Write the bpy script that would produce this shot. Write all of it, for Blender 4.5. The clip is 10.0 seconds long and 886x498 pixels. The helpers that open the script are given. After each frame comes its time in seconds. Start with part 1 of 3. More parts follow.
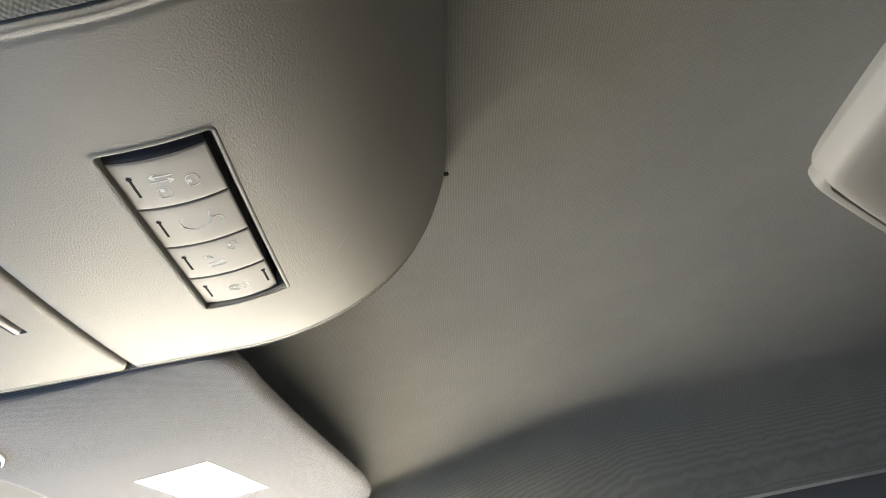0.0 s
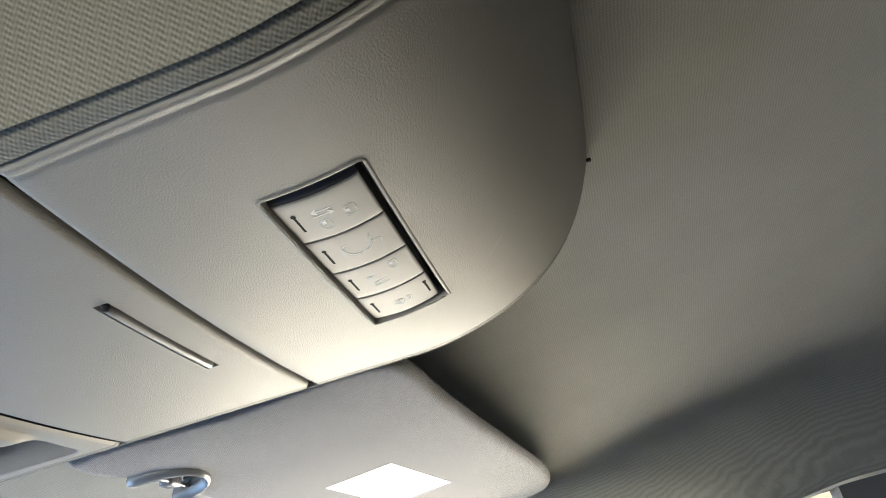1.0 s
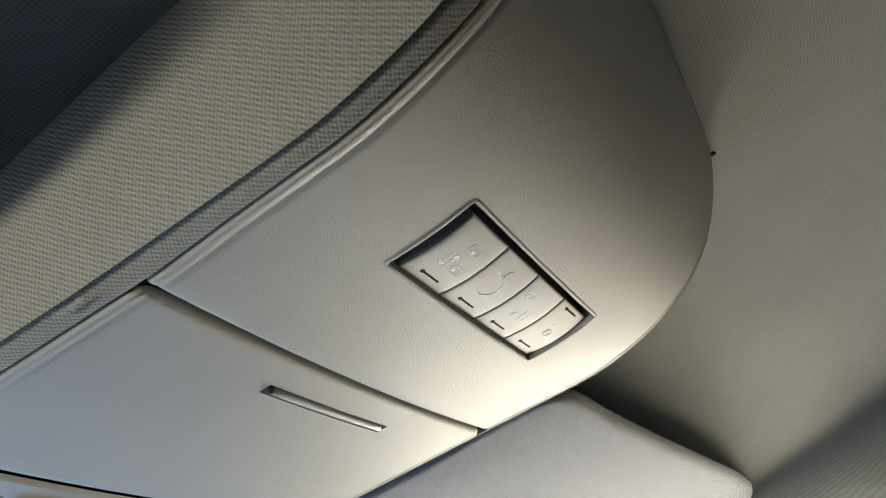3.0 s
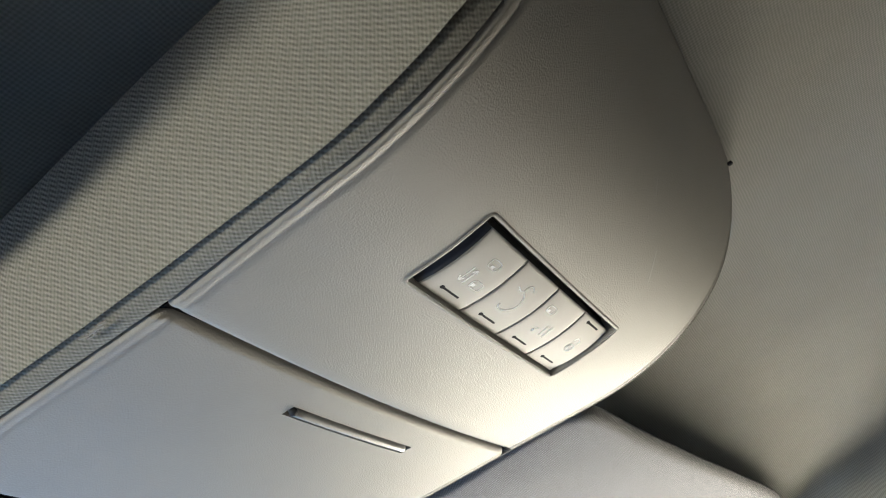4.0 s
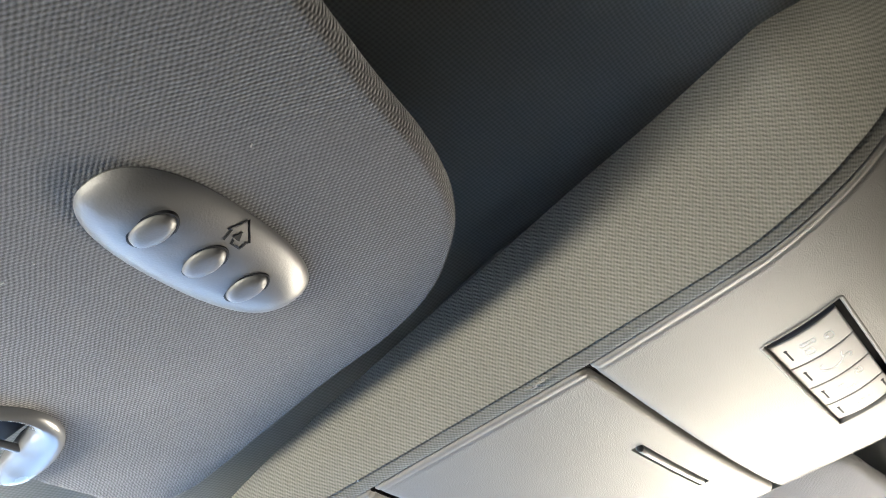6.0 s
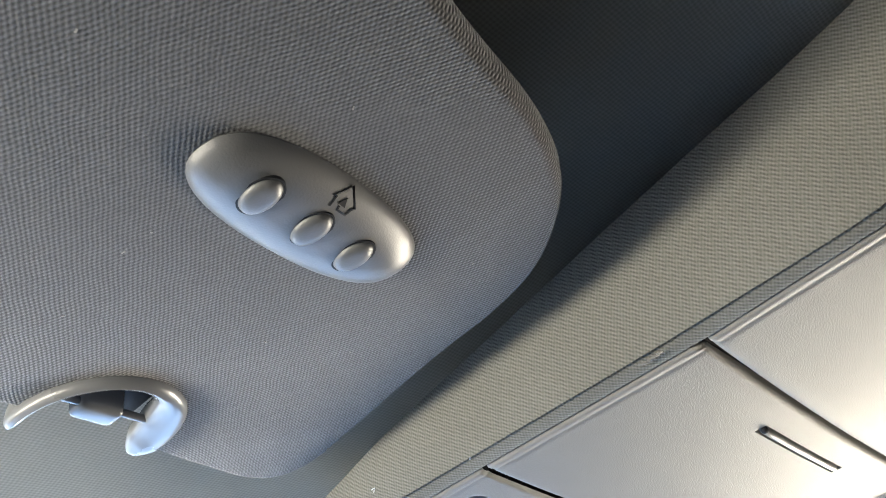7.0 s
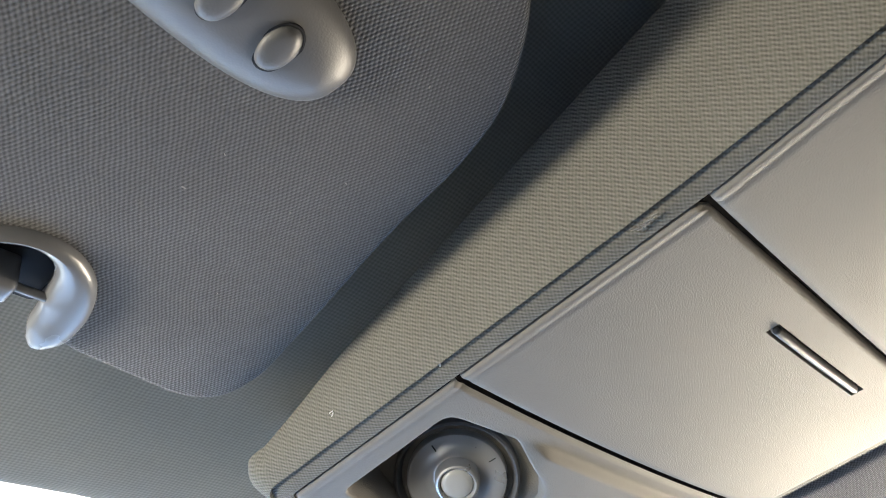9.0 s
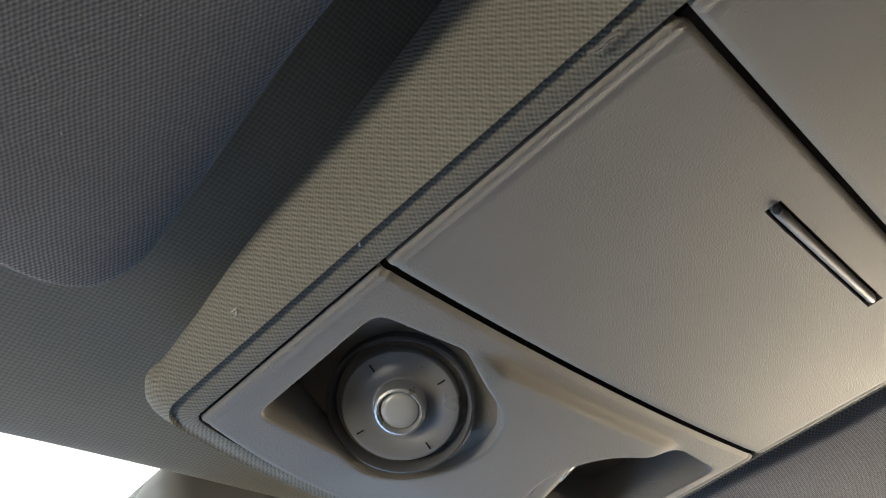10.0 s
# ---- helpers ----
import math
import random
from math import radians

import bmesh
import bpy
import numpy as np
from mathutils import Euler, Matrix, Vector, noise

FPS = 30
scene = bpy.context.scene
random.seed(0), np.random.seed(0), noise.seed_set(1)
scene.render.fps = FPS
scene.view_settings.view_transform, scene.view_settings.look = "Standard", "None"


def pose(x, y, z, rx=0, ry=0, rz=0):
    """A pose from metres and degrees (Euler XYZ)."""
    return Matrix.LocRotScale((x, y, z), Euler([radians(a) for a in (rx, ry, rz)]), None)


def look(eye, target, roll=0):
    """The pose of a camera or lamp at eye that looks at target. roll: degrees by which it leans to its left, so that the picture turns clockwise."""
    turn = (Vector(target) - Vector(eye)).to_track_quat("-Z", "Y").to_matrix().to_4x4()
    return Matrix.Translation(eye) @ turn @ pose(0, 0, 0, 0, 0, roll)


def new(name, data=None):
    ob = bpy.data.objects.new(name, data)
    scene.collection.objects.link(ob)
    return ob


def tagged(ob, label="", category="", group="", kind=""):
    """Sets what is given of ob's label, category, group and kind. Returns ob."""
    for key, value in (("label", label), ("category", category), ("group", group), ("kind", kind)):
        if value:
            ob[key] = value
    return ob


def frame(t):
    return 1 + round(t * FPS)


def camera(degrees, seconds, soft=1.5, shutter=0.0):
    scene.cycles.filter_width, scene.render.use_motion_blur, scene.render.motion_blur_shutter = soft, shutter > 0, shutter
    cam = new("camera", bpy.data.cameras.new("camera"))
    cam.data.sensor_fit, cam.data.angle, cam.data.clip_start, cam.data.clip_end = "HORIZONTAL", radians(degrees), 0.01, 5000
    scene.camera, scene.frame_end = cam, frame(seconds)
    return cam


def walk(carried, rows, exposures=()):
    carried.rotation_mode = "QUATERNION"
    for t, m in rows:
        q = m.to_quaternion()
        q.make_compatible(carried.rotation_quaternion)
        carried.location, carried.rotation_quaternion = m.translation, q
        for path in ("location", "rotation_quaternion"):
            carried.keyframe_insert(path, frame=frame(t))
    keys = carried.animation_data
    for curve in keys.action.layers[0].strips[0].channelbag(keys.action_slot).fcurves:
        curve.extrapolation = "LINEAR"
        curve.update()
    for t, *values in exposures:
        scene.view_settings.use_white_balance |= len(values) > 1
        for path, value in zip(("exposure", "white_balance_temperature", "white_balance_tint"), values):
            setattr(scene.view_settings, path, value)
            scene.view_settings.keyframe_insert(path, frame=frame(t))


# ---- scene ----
cam = camera(54.7, 10.0, 1.0)
PATH = [
    (0, (-0.318, -0.018, 1.039), (1.508, -0.149, 1.845), -11.9),
    (0.5, (-0.332, -0.015, 1.043), (1.49, 0.052, 1.864), -12.5),
    (1, (-0.326, -0.016, 1.045), (1.477, 0.19, 1.886), -14.9),
    (1.5, (-0.328, -0.028, 1.045), (1.453, 0.248, 1.913), -19.5),
    (2, (-0.323, -0.028, 1.043), (1.419, 0.329, 1.958), -21.4),
    (2.5, (-0.328, -0.025, 1.042), (1.367, 0.41, 2.011), -21.7),
    (3, (-0.325, -0.024, 1.039), (1.324, 0.462, 2.061), -21.8),
    (4.3, (-0.322, -0.021, 1.035), (1.286, 0.472, 2.119), -23.7),
    (4.5, (-0.309, -0.03, 1.033), (1.297, 0.473, 2.114), -23.8),
    (5, (-0.33, -0.007, 1.034), (1.241, 0.494, 2.166), -24.3),
    (5.5, (-0.398, 0.032, 1.029), (1.154, 0.548, 2.181), -23.0),
    (6, (-0.451, 0.027, 1.037), (0.989, 0.715, 2.242), -17.8),
    (6.2, (-0.455, 0.028, 1.031), (0.927, 0.79, 2.261), -16.0),
    (7.5, (-0.433, 0.038, 1.03), (0.834, 0.933, 2.293), -13.3),
    (8, (-0.425, 0.047, 1.027), (0.837, 0.927, 2.305), -13.9),
    (8.5, (-0.402, 0.059, 1.02), (0.869, 0.9, 2.315), -15.3),
    (9, (-0.378, 0.084, 1.011), (0.878, 0.898, 2.338), -15.9),
    (9.5, (-0.339, 0.103, 1.003), (0.9, 0.906, 2.353), -16.2),
    (10, (-0.3, 0.117, 1.015), (0.946, 0.951, 2.339), -15.4),
]
walk(cam, [(t, look(eye, target, roll)) for t, eye, target, roll in PATH],
     [(0, 1.5, 6550, 8), (1.0, 1.35, 6500, 7), (3.0, 1.35, 6500, 6), (4.5, 1.57, 6500, 7), (5.4, 1.62, 6500, 8), (6.0, 1.9, 6550, 9), (6.5, 1.85, 6500, 9), (7.5, 1.66, 6500, 10), (8.0, 1.66, 6700, 11), (8.6, 1.62, 6750, 11), (9.3, 1.08, 6950, 10), (10, 0.48, 7250, 11)])


from mathutils import geometry

# ---- world and light ----
world = bpy.data.worlds.new("world")
scene.world = world
world.use_nodes = True
wn = world.node_tree.nodes
sky = wn.new("ShaderNodeTexSky")
sky.sky_type = "NISHITA"
sky.sun_disc = False
sky.dust_density = 6.0
sky.sun_elevation, sky.sun_rotation = radians(48), radians(140)
world.node_tree.links.new(sky.outputs[0], wn["Background"].inputs[0])
wn["Background"].inputs[1].default_value = 0.15


def lamp(name, kind, m, energy, color, size=None, angle=None):
    data = bpy.data.lights.new(name, kind)
    data.energy, data.color = energy, color
    if size:
        data.shape, data.size, data.size_y = "RECTANGLE", *size
    if angle:
        data.angle = radians(angle)
    ob = new(name, data)
    ob.matrix_world = m
    return ob


# sun high on the passenger's side, towards the rear
lamp("sun", "SUN", look((3, -3.6, 5.2), (0, 0, 0)), 3.0, (1, 0.95, 0.87), angle=0.5)
# daylight that enters through the windows
lamp("windscreen_daylight", "AREA", look((0, 0.74, 0.955), (0, -0.3, 1.12)), 2.1, (0.27, 0.53, 1.0), (1.1, 0.22))
lamp("driver_window_daylight", "AREA", look((-0.745, 0.43, 1.055), (0.0, 0.30, 1.20)), 2.3, (1, 0.94, 0.79), (0.48, 0.11))
lamp("passenger_window_daylight", "AREA", look((0.755, 0.18, 1.0), (-0.4, 0.14, 1.17)), 5.6, (1, 0.90, 0.75), (0.50, 0.21))


# ---- materials ----
def material(name, color, rough=0.6, metal=0.0, spec=0.5):
    mat = bpy.data.materials.new(name)
    mat.use_nodes = True
    b = mat.node_tree.nodes["Principled BSDF"]
    b.inputs["Base Color"].default_value = (*color, 1)
    b.inputs["Roughness"].default_value = rough
    b.inputs["Metallic"].default_value = metal
    b.inputs["Specular IOR Level"].default_value = spec
    return mat, mat.node_tree.nodes, mat.node_tree.links, b


def math_node(nodes, links, op, a, b=None):
    n = nodes.new("ShaderNodeMath")
    n.operation = op
    for k, v in enumerate((a, b)):
        if v is None:
            continue
        if isinstance(v, (int, float)):
            n.inputs[k].default_value = v
        else:
            links.new(v, n.inputs[k])
    return n.outputs[0]


def mixed_color(nodes, links, fac, c1, c2):
    n = nodes.new("ShaderNodeMix")
    n.data_type = "RGBA"
    links.new(fac, n.inputs[0])
    n.inputs[6].default_value, n.inputs[7].default_value = (*c1, 1), (*c2, 1)
    return n.outputs[2]


def noise_node(nodes, links, coord, scale, detail=3.0, rough=0.5):
    n = nodes.new("ShaderNodeTexNoise")
    n.inputs["Scale"].default_value = scale
    n.inputs["Detail"].default_value = detail
    n.inputs["Roughness"].default_value = rough
    links.new(coord, n.inputs["Vector"])
    return n.outputs[0]


def fabric(name, color, pitch, depth, along="xy", tint=0.18, sheen=0.15, deep=0.5, rib=0.0, square=False, across=0.62, slack=0.0012):
    """A knitted cloth: offset rows of small loops, with slow stains and fine lint."""
    mat, N, L, b = material(name, color, 0.92, 0, 0.25)
    co = N.new("ShaderNodeTexCoord").outputs["UV" if along == "uv" else "Object"]
    along = along.replace("u", "x").replace("v", "y")
    sep = N.new("ShaderNodeSeparateXYZ")
    warp = N.new("ShaderNodeMix")
    warp.data_type = "VECTOR"
    warp.inputs[0].default_value = slack
    L.new(co, warp.inputs[4])
    wv = N.new("ShaderNodeTexNoise")
    wv.inputs["Scale"].default_value = 60
    L.new(co, wv.inputs["Vector"])
    L.new(wv.outputs["Color"], warp.inputs[5])
    L.new(warp.outputs[1], sep.inputs[0])
    axes = dict(x=sep.outputs[0], y=sep.outputs[1], z=sep.outputs[2])
    k = 2 * math.pi / pitch
    u = math_node(N, L, "MULTIPLY", axes[along[0]], k)
    v = math_node(N, L, "MULTIPLY", axes[along[1]], k * across)
    if square:
        v = math_node(N, L, "MULTIPLY", axes[along[1]], k * 1.1)
    p = math_node(N, L, "SINE", u if square else math_node(N, L, "ADD", u, v))
    q = math_node(N, L, "SINE", v if square else math_node(N, L, "SUBTRACT", u, v))
    loops = math_node(N, L, "MULTIPLY", math_node(N, L, "ADD", p, q), 0.25)
    loops = math_node(N, L, "ADD", loops, 0.5)
    if rib:
        # slanting ribs
        line = math_node(N, L, "ADD", math_node(N, L, "MULTIPLY", math_node(N, L, "SINE", math_node(N, L, "SUBTRACT", math_node(N, L, "MULTIPLY", u, 0.62), math_node(N, L, "MULTIPLY", v, 1.14))), 0.5), 0.5)
        loops = math_node(N, L, "ADD", math_node(N, L, "MULTIPLY", loops, 1 - rib), math_node(N, L, "MULTIPLY", line, rib))
    lint = noise_node(N, L, co, 2600, 2)
    stain = noise_node(N, L, co, 9, 4, 0.6)
    height = math_node(N, L, "ADD", loops, math_node(N, L, "MULTIPLY", lint, 0.5))
    yarn = noise_node(N, L, co, 420, 2, 0.6)
    loops = math_node(N, L, "MULTIPLY", loops, math_node(N, L, "ADD", math_node(N, L, "MULTIPLY", yarn, 0.9), 0.55))
    bump = N.new("ShaderNodeBump")
    bump.inputs["Strength"].default_value = 0.9
    bump.inputs["Distance"].default_value = depth
    L.new(height, bump.inputs["Height"])
    L.new(bump.outputs[0], b.inputs["Normal"])
    dark = tuple(c * deep for c in color)
    c = mixed_color(N, L, loops, dark, color)
    hue = N.new("ShaderNodeHueSaturation")
    L.new(c, hue.inputs["Color"])
    L.new(math_node(N, L, "ADD", math_node(N, L, "MULTIPLY", stain, tint * 2), 1 - tint), hue.inputs["Value"])
    L.new(hue.outputs[0], b.inputs["Base Color"])
    b.inputs["Sheen Weight"].default_value = sheen
    b.inputs["Sheen Roughness"].default_value = 0.4
    return mat


def grained(name, color, rough, grain=0.00016, scale=2000, worn=0.10, spec=0.5):
    """Moulded plastic with a fine leather grain, faint smears and a little wear."""
    mat, N, L, b = material(name, color, rough, 0.0, spec)
    co = N.new("ShaderNodeTexCoord").outputs["Object"]
    cells = N.new("ShaderNodeTexVoronoi")
    cells.inputs["Scale"].default_value = scale
    cells.feature = "SMOOTH_F1"
    L.new(co, cells.inputs["Vector"])
    fine = noise_node(N, L, co, scale * 1.7, 2)
    slow = noise_node(N, L, co, 14, 5, 0.6)
    height = math_node(N, L, "ADD", cells.outputs["Distance"], math_node(N, L, "MULTIPLY", fine, 0.5))
    bump = N.new("ShaderNodeBump")
    bump.inputs["Strength"].default_value = 0.8
    bump.inputs["Distance"].default_value = grain
    L.new(height, bump.inputs["Height"])
    L.new(bump.outputs[0], b.inputs["Normal"])
    c = mixed_color(N, L, slow, tuple(k * (1 - worn) for k in color), tuple(min(1, k * (1 + worn)) for k in color))
    L.new(c, b.inputs["Base Color"])
    L.new(math_node(N, L, "ADD", math_node(N, L, "MULTIPLY", slow, 0.16), rough - 0.08), b.inputs["Roughness"])
    return mat


HEADLINER = fabric("headliner_knit", (0.325, 0.321, 0.298), 0.0019, 0.00010, sheen=0.25, deep=0.66, square=True, slack=0.0025)
BOLSTER = fabric("bolster_knit", (0.258, 0.248, 0.212), 0.0016, 0.00026, "uv", rib=0.5, deep=0.42, across=0.62)
VISOR = fabric("visor_knit", (0.122, 0.122, 0.124), 0.0016, 0.0003, sheen=0.3, deep=0.42, across=0.6, slack=0.002)
PLASTIC = grained("console_plastic", (0.205, 0.192, 0.170), 0.63, 0.00024, 1400, 0.15, 0.50)
SMOOTH = grained("smooth_plastic", (0.215, 0.216, 0.215), 0.40, 0.00003)
SATIN = grained("satin_plastic", (0.16, 0.163, 0.168), 0.26, 0.00002, 1400, 0.06)
SILVER = grained("silver_paint", (0.50, 0.51, 0.52), 0.30, 0.00002, 1400, 0.06)
CAP = grained("button_cap_plastic", (0.195, 0.187, 0.174), 0.58, 0.00003, 1600, 0.06, 0.40)
OPENER = grained("opener_plastic", (0.105, 0.105, 0.106), 0.40, 0.00006, 1500, 0.06)
DARK = grained("dark_plastic", (0.02, 0.021, 0.024), 0.7, 0.00003, spec=0.12)
CARRIER = grained("carrier_plastic", (0.032, 0.033, 0.038), 0.55, 0.00003, spec=0.3)
DEEP = grained("recess_black", (0.010, 0.010, 0.012), 0.85, 0.00003, spec=0.05)
PRINT = grained("white_print", (0.82, 0.82, 0.80), 0.7, 0.00001, spec=0.1)
PAPER = grained("label_paper", (0.85, 0.85, 0.83), 0.5, 0.00001, 900, 0.02)
BEIGE = grained("beige_plastic", (0.21, 0.20, 0.18), 0.6)
TRIM = grained("pillar_plastic", (0.07, 0.07, 0.075), 0.55)
CARPET = fabric("carpet", (0.10, 0.10, 0.10), 0.006, 0.002)
DASH = grained("dashboard_plastic", (0.04, 0.04, 0.042), 0.6, 0.0003, 400)
GROUND = grained("asphalt", (0.09, 0.088, 0.085), 0.9, 0.004, 60)
SILVER.node_tree.nodes["Principled BSDF"].inputs["Metallic"].default_value = 0.6
RING = grained("ring_plastic", (0.085, 0.087, 0.092), 0.45, 0.00003)
LENS = grained("frosted_lens", (0.42, 0.43, 0.43), 0.22, 0.00004, 700, 0.04)
GLASS, _, _, gb = material("window_glass", (0.97, 0.99, 0.98), 0.0)
gb.inputs["Transmission Weight"].default_value = 1.0
gb.inputs["IOR"].default_value = 1.05


# ---- builders ----
def thing(name, at, label, category, group="", kind=""):
    ob = new(name)
    ob.location = at
    return tagged(ob, label, category, group, kind)


def part(name, bm, mat, parent, label="", smooth=True, recalc=True):
    """Links a bmesh, written in the place's own metres, as one mesh under a thing or a part."""
    if recalc:
        bmesh.ops.recalc_face_normals(bm, faces=bm.faces)
    me = bpy.data.meshes.new(name)
    bm.to_mesh(me)
    bm.free()
    me.materials.append(mat)
    if smooth:
        me.shade_smooth()
        me.set_sharp_from_angle(angle=radians(38))
    ob = new(name, me)
    if parent is not None:
        ob.parent = parent
        ob.matrix_parent_inverse = Matrix.Translation(-parent.location)
    if label:
        tagged(ob, label)
    return ob


def structure(name, bm, mat, label, category, smooth=True):
    return tagged(part(name, bm, mat, None, "", smooth), label, category, "", "structure")


def sheet(bm, rows, closed=False, mapped=False):
    """Quads between rows of points; mapped: with a cloth map in metres along and across the rows."""
    vs = [[bm.verts.new(p) for p in row] for row in rows]
    if mapped:
        layer = bm.loops.layers.uv.new("cloth")
        at, u = {}, 0.0
        for k, row in enumerate(vs):
            if k:
                mid = len(row) // 4
                u += (row[mid].co - vs[k - 1][mid].co).length
            v = 0.0
            for n, vert in enumerate(row):
                if n:
                    v += (vert.co - row[n - 1].co).length
                at[vert] = (u, v)
    for a, b in zip(vs, vs[1:]):
        n = len(a)
        for k in range(n if closed else n - 1):
            face = bm.faces.new((a[k], a[(k + 1) % n], b[(k + 1) % n], b[k]))
            if mapped:
                for loop in face.loops:
                    loop[layer].uv = at[loop.vert]
    return vs


def skirt(bm, up, inset=0.0):
    """Turns the free edges of a sheet up, which gives it its thickness."""
    edges = [e for e in bm.edges if e.is_boundary]
    made = bmesh.ops.extrude_edge_only(bm, edges=edges)["geom"]
    for v in made:
        if isinstance(v, bmesh.types.BMVert):
            v.co.z += up


def grid(bm, us, vs, f, skip=None):
    pts = {}
    for i, u in enumerate(us):
        for j, v in enumerate(vs):
            pts[i, j] = bm.verts.new(f(u, v))
    for i in range(len(us) - 1):
        for j in range(len(vs) - 1):
            if skip and skip((us[i] + us[i + 1]) / 2, (vs[j] + vs[j + 1]) / 2):
                continue
            bm.faces.new((pts[i, j], pts[i + 1, j], pts[i + 1, j + 1], pts[i, j + 1]))
    loose = [v for v in bm.verts if not v.link_faces]
    bmesh.ops.delete(bm, geom=loose, context="VERTS")


def steps(a, b, n):
    return [a + (b - a) * k / n for k in range(n + 1)]


def box(bm, lo, hi, bevel=0.0, segs=2):
    made = bmesh.ops.create_cube(bm, size=1)["verts"]
    for v in made:
        v.co = Vector([(l + h) / 2 + c * (h - l) for l, h, c in zip(lo, hi, v.co)])
    if bevel:
        edges = list({e for v in made for e in v.link_edges})
        bmesh.ops.bevel(bm, geom=edges, offset=bevel, segments=segs, affect="EDGES", profile=0.5)


def ring_loft(bm, rings, cap_first=True, cap_last=True, hollow=False):
    """Walls between closed rings, with caps; hollow: for plan outlines with deep notches."""
    vs = sheet(bm, rings, closed=True)
    for flag, ring in ((cap_first, vs[0]), (cap_last, vs[-1])):
        if flag and hollow:
            flat = [v.co.xy for v in ring]
            made = geometry.delaunay_2d_cdt(flat, [], [list(range(len(flat)))], 1, 1e-7)
            a, b, c = ring[0].co, ring[len(ring) // 3].co, ring[2 * len(ring) // 3].co
            n = (b - a).cross(c - a)
            corner = [ring[old[0]] if old else bm.verts.new((p.x, p.y, a.z - ((p.x - a.x) * n.x + (p.y - a.y) * n.y) / n.z)) for p, old in zip(made[0], made[3])]
            for tri in made[2]:
                face = [corner[k] for k in tri]
                if len(set(face)) == 3 and not bm.faces.get(face):
                    bm.faces.new(face)
        elif flag:
            face = bm.faces.new(ring)
            bmesh.ops.triangulate(bm, faces=[face], ngon_method="EAR_CLIP")


def smooth_step(a, b, x):
    t = min(1, max(0, (x - a) / (b - a)))
    return t * t * (3 - 2 * t)


def lerp_table(table, x):
    """Smooth run through a short table of pairs."""
    if x <= table[0][0]:
        return table[0][1]
    for (x0, y0), (x1, y1) in zip(table, table[1:]):
        if x <= x1:
            return y0 + (y1 - y0) * (x - x0) / (x1 - x0)
    return table[-1][1]


def smoothed(points, times=2):
    """Chaikin's corner cutting on a closed outline."""
    for _ in range(times):
        out = []
        for a, b in zip(points, points[1:] + points[:1]):
            out += [tuple(0.75 * p + 0.25 * q for p, q in zip(a, b)), tuple(0.25 * p + 0.75 * q for p, q in zip(a, b))]
        points = out
    return points


def fair(points, pitch, times):
    """Even spacing along a closed plan outline, then a light smoothing."""
    P = [Vector(p) for p in points]
    out, left = [], 0.0
    for a, b in zip(P, P[1:] + P[:1]):
        run = (b - a).length
        while left < run:
            out.append(tuple(a.lerp(b, left / run)))
            left += pitch
        left -= run
    n = len(out)
    for _ in range(times):
        out = [tuple((out[k - 1][c] + 2 * out[k][c] + out[(k + 1) % n][c]) / 4 for c in (0, 1)) for k in range(n)]
    return out


def inset_far(points, d):
    """A larger inset, in small faired moves."""
    n = max(1, round(d / 0.0008))
    for _ in range(n):
        points = inset_ring(points, d / n)
        m = len(points)
        points = [tuple((points[k - 1][c] + 6 * points[k][c] + points[(k + 1) % m][c]) / 8 for c in (0, 1)) for k in range(m)]
    return points


def inset_ring(points, d):
    """Moves a closed plan outline inwards by d; the outline runs either way round."""
    area = sum(a[0] * b[1] - a[1] * b[0] for a, b in zip(points, points[1:] + points[:1]))
    s = 1 if area > 0 else -1
    out = []
    n = len(points)
    for k in range(n):
        a, b, c = points[k - 1], points[k], points[(k + 1) % n]
        t = Vector((c[0] - a[0], c[1] - a[1])).normalized()
        out.append((b[0] - t.y * s * d, b[1] + t.x * s * d))
    return out


def stroke(bm, pts, width, normal_up=Vector((0, 0, 1)), lift=0.0002):
    """A thin raised line through points, in one piece."""
    P = [Vector(p) for p in pts]
    down = Vector((0, 0, -lift))
    rings = []
    for k, p in enumerate(P):
        a = (p - P[k - 1]).normalized() if k else (P[1] - p).normalized()
        b = (P[k + 1] - p).normalized() if k < len(P) - 1 else a
        way = (a + b).normalized() if (a + b).length > 0.2 else a
        side = way.cross(normal_up).normalized() * width / 2
        side /= max(0.6, way.dot(a))
        ends = way * width * 0.3 * ((k == len(P) - 1) - (k == 0))
        corners = [p + ends + side, p + ends - side]
        rings.append([bm.verts.new(c) for c in (corners[0], corners[0] + down, corners[1] + down, corners[1])])
    for r, q in zip(rings, rings[1:]):
        for n in range(3):
            bm.faces.new((r[n], r[n + 1], q[n + 1], q[n]))
    bm.faces.new(rings[0])
    bm.faces.new(rings[-1][::-1])


# ---- shared forms of the roof and the console ----
def roof_z(y):
    """Height of the headliner on the centre line."""
    return lerp_table([(-2.6, 1.30), (-0.30, 1.296), (-0.06, 1.288), (0.15, 1.287), (0.19, 1.280), (0.23, 1.265), (0.26, 1.255), (0.29, 1.2485), (0.33, 1.242), (0.38, 1.235), (0.43, 1.226)], y)


def half_width(y):
    return lerp_table([(-0.06, 0.132), (-0.02, 0.1335), (0.02, 0.1350), (0.06, 0.1360), (0.36, 0.1360)], y)


def bow(y):
    """The driver's edge of the rear panel bows out a little."""
    return lerp_table([(-0.03, 0.0), (-0.01, 0.0022), (0.01, 0.0042), (0.03, 0.0050), (0.06, 0.0050), (0.09, 0.0030), (0.124, 0.0)], y)


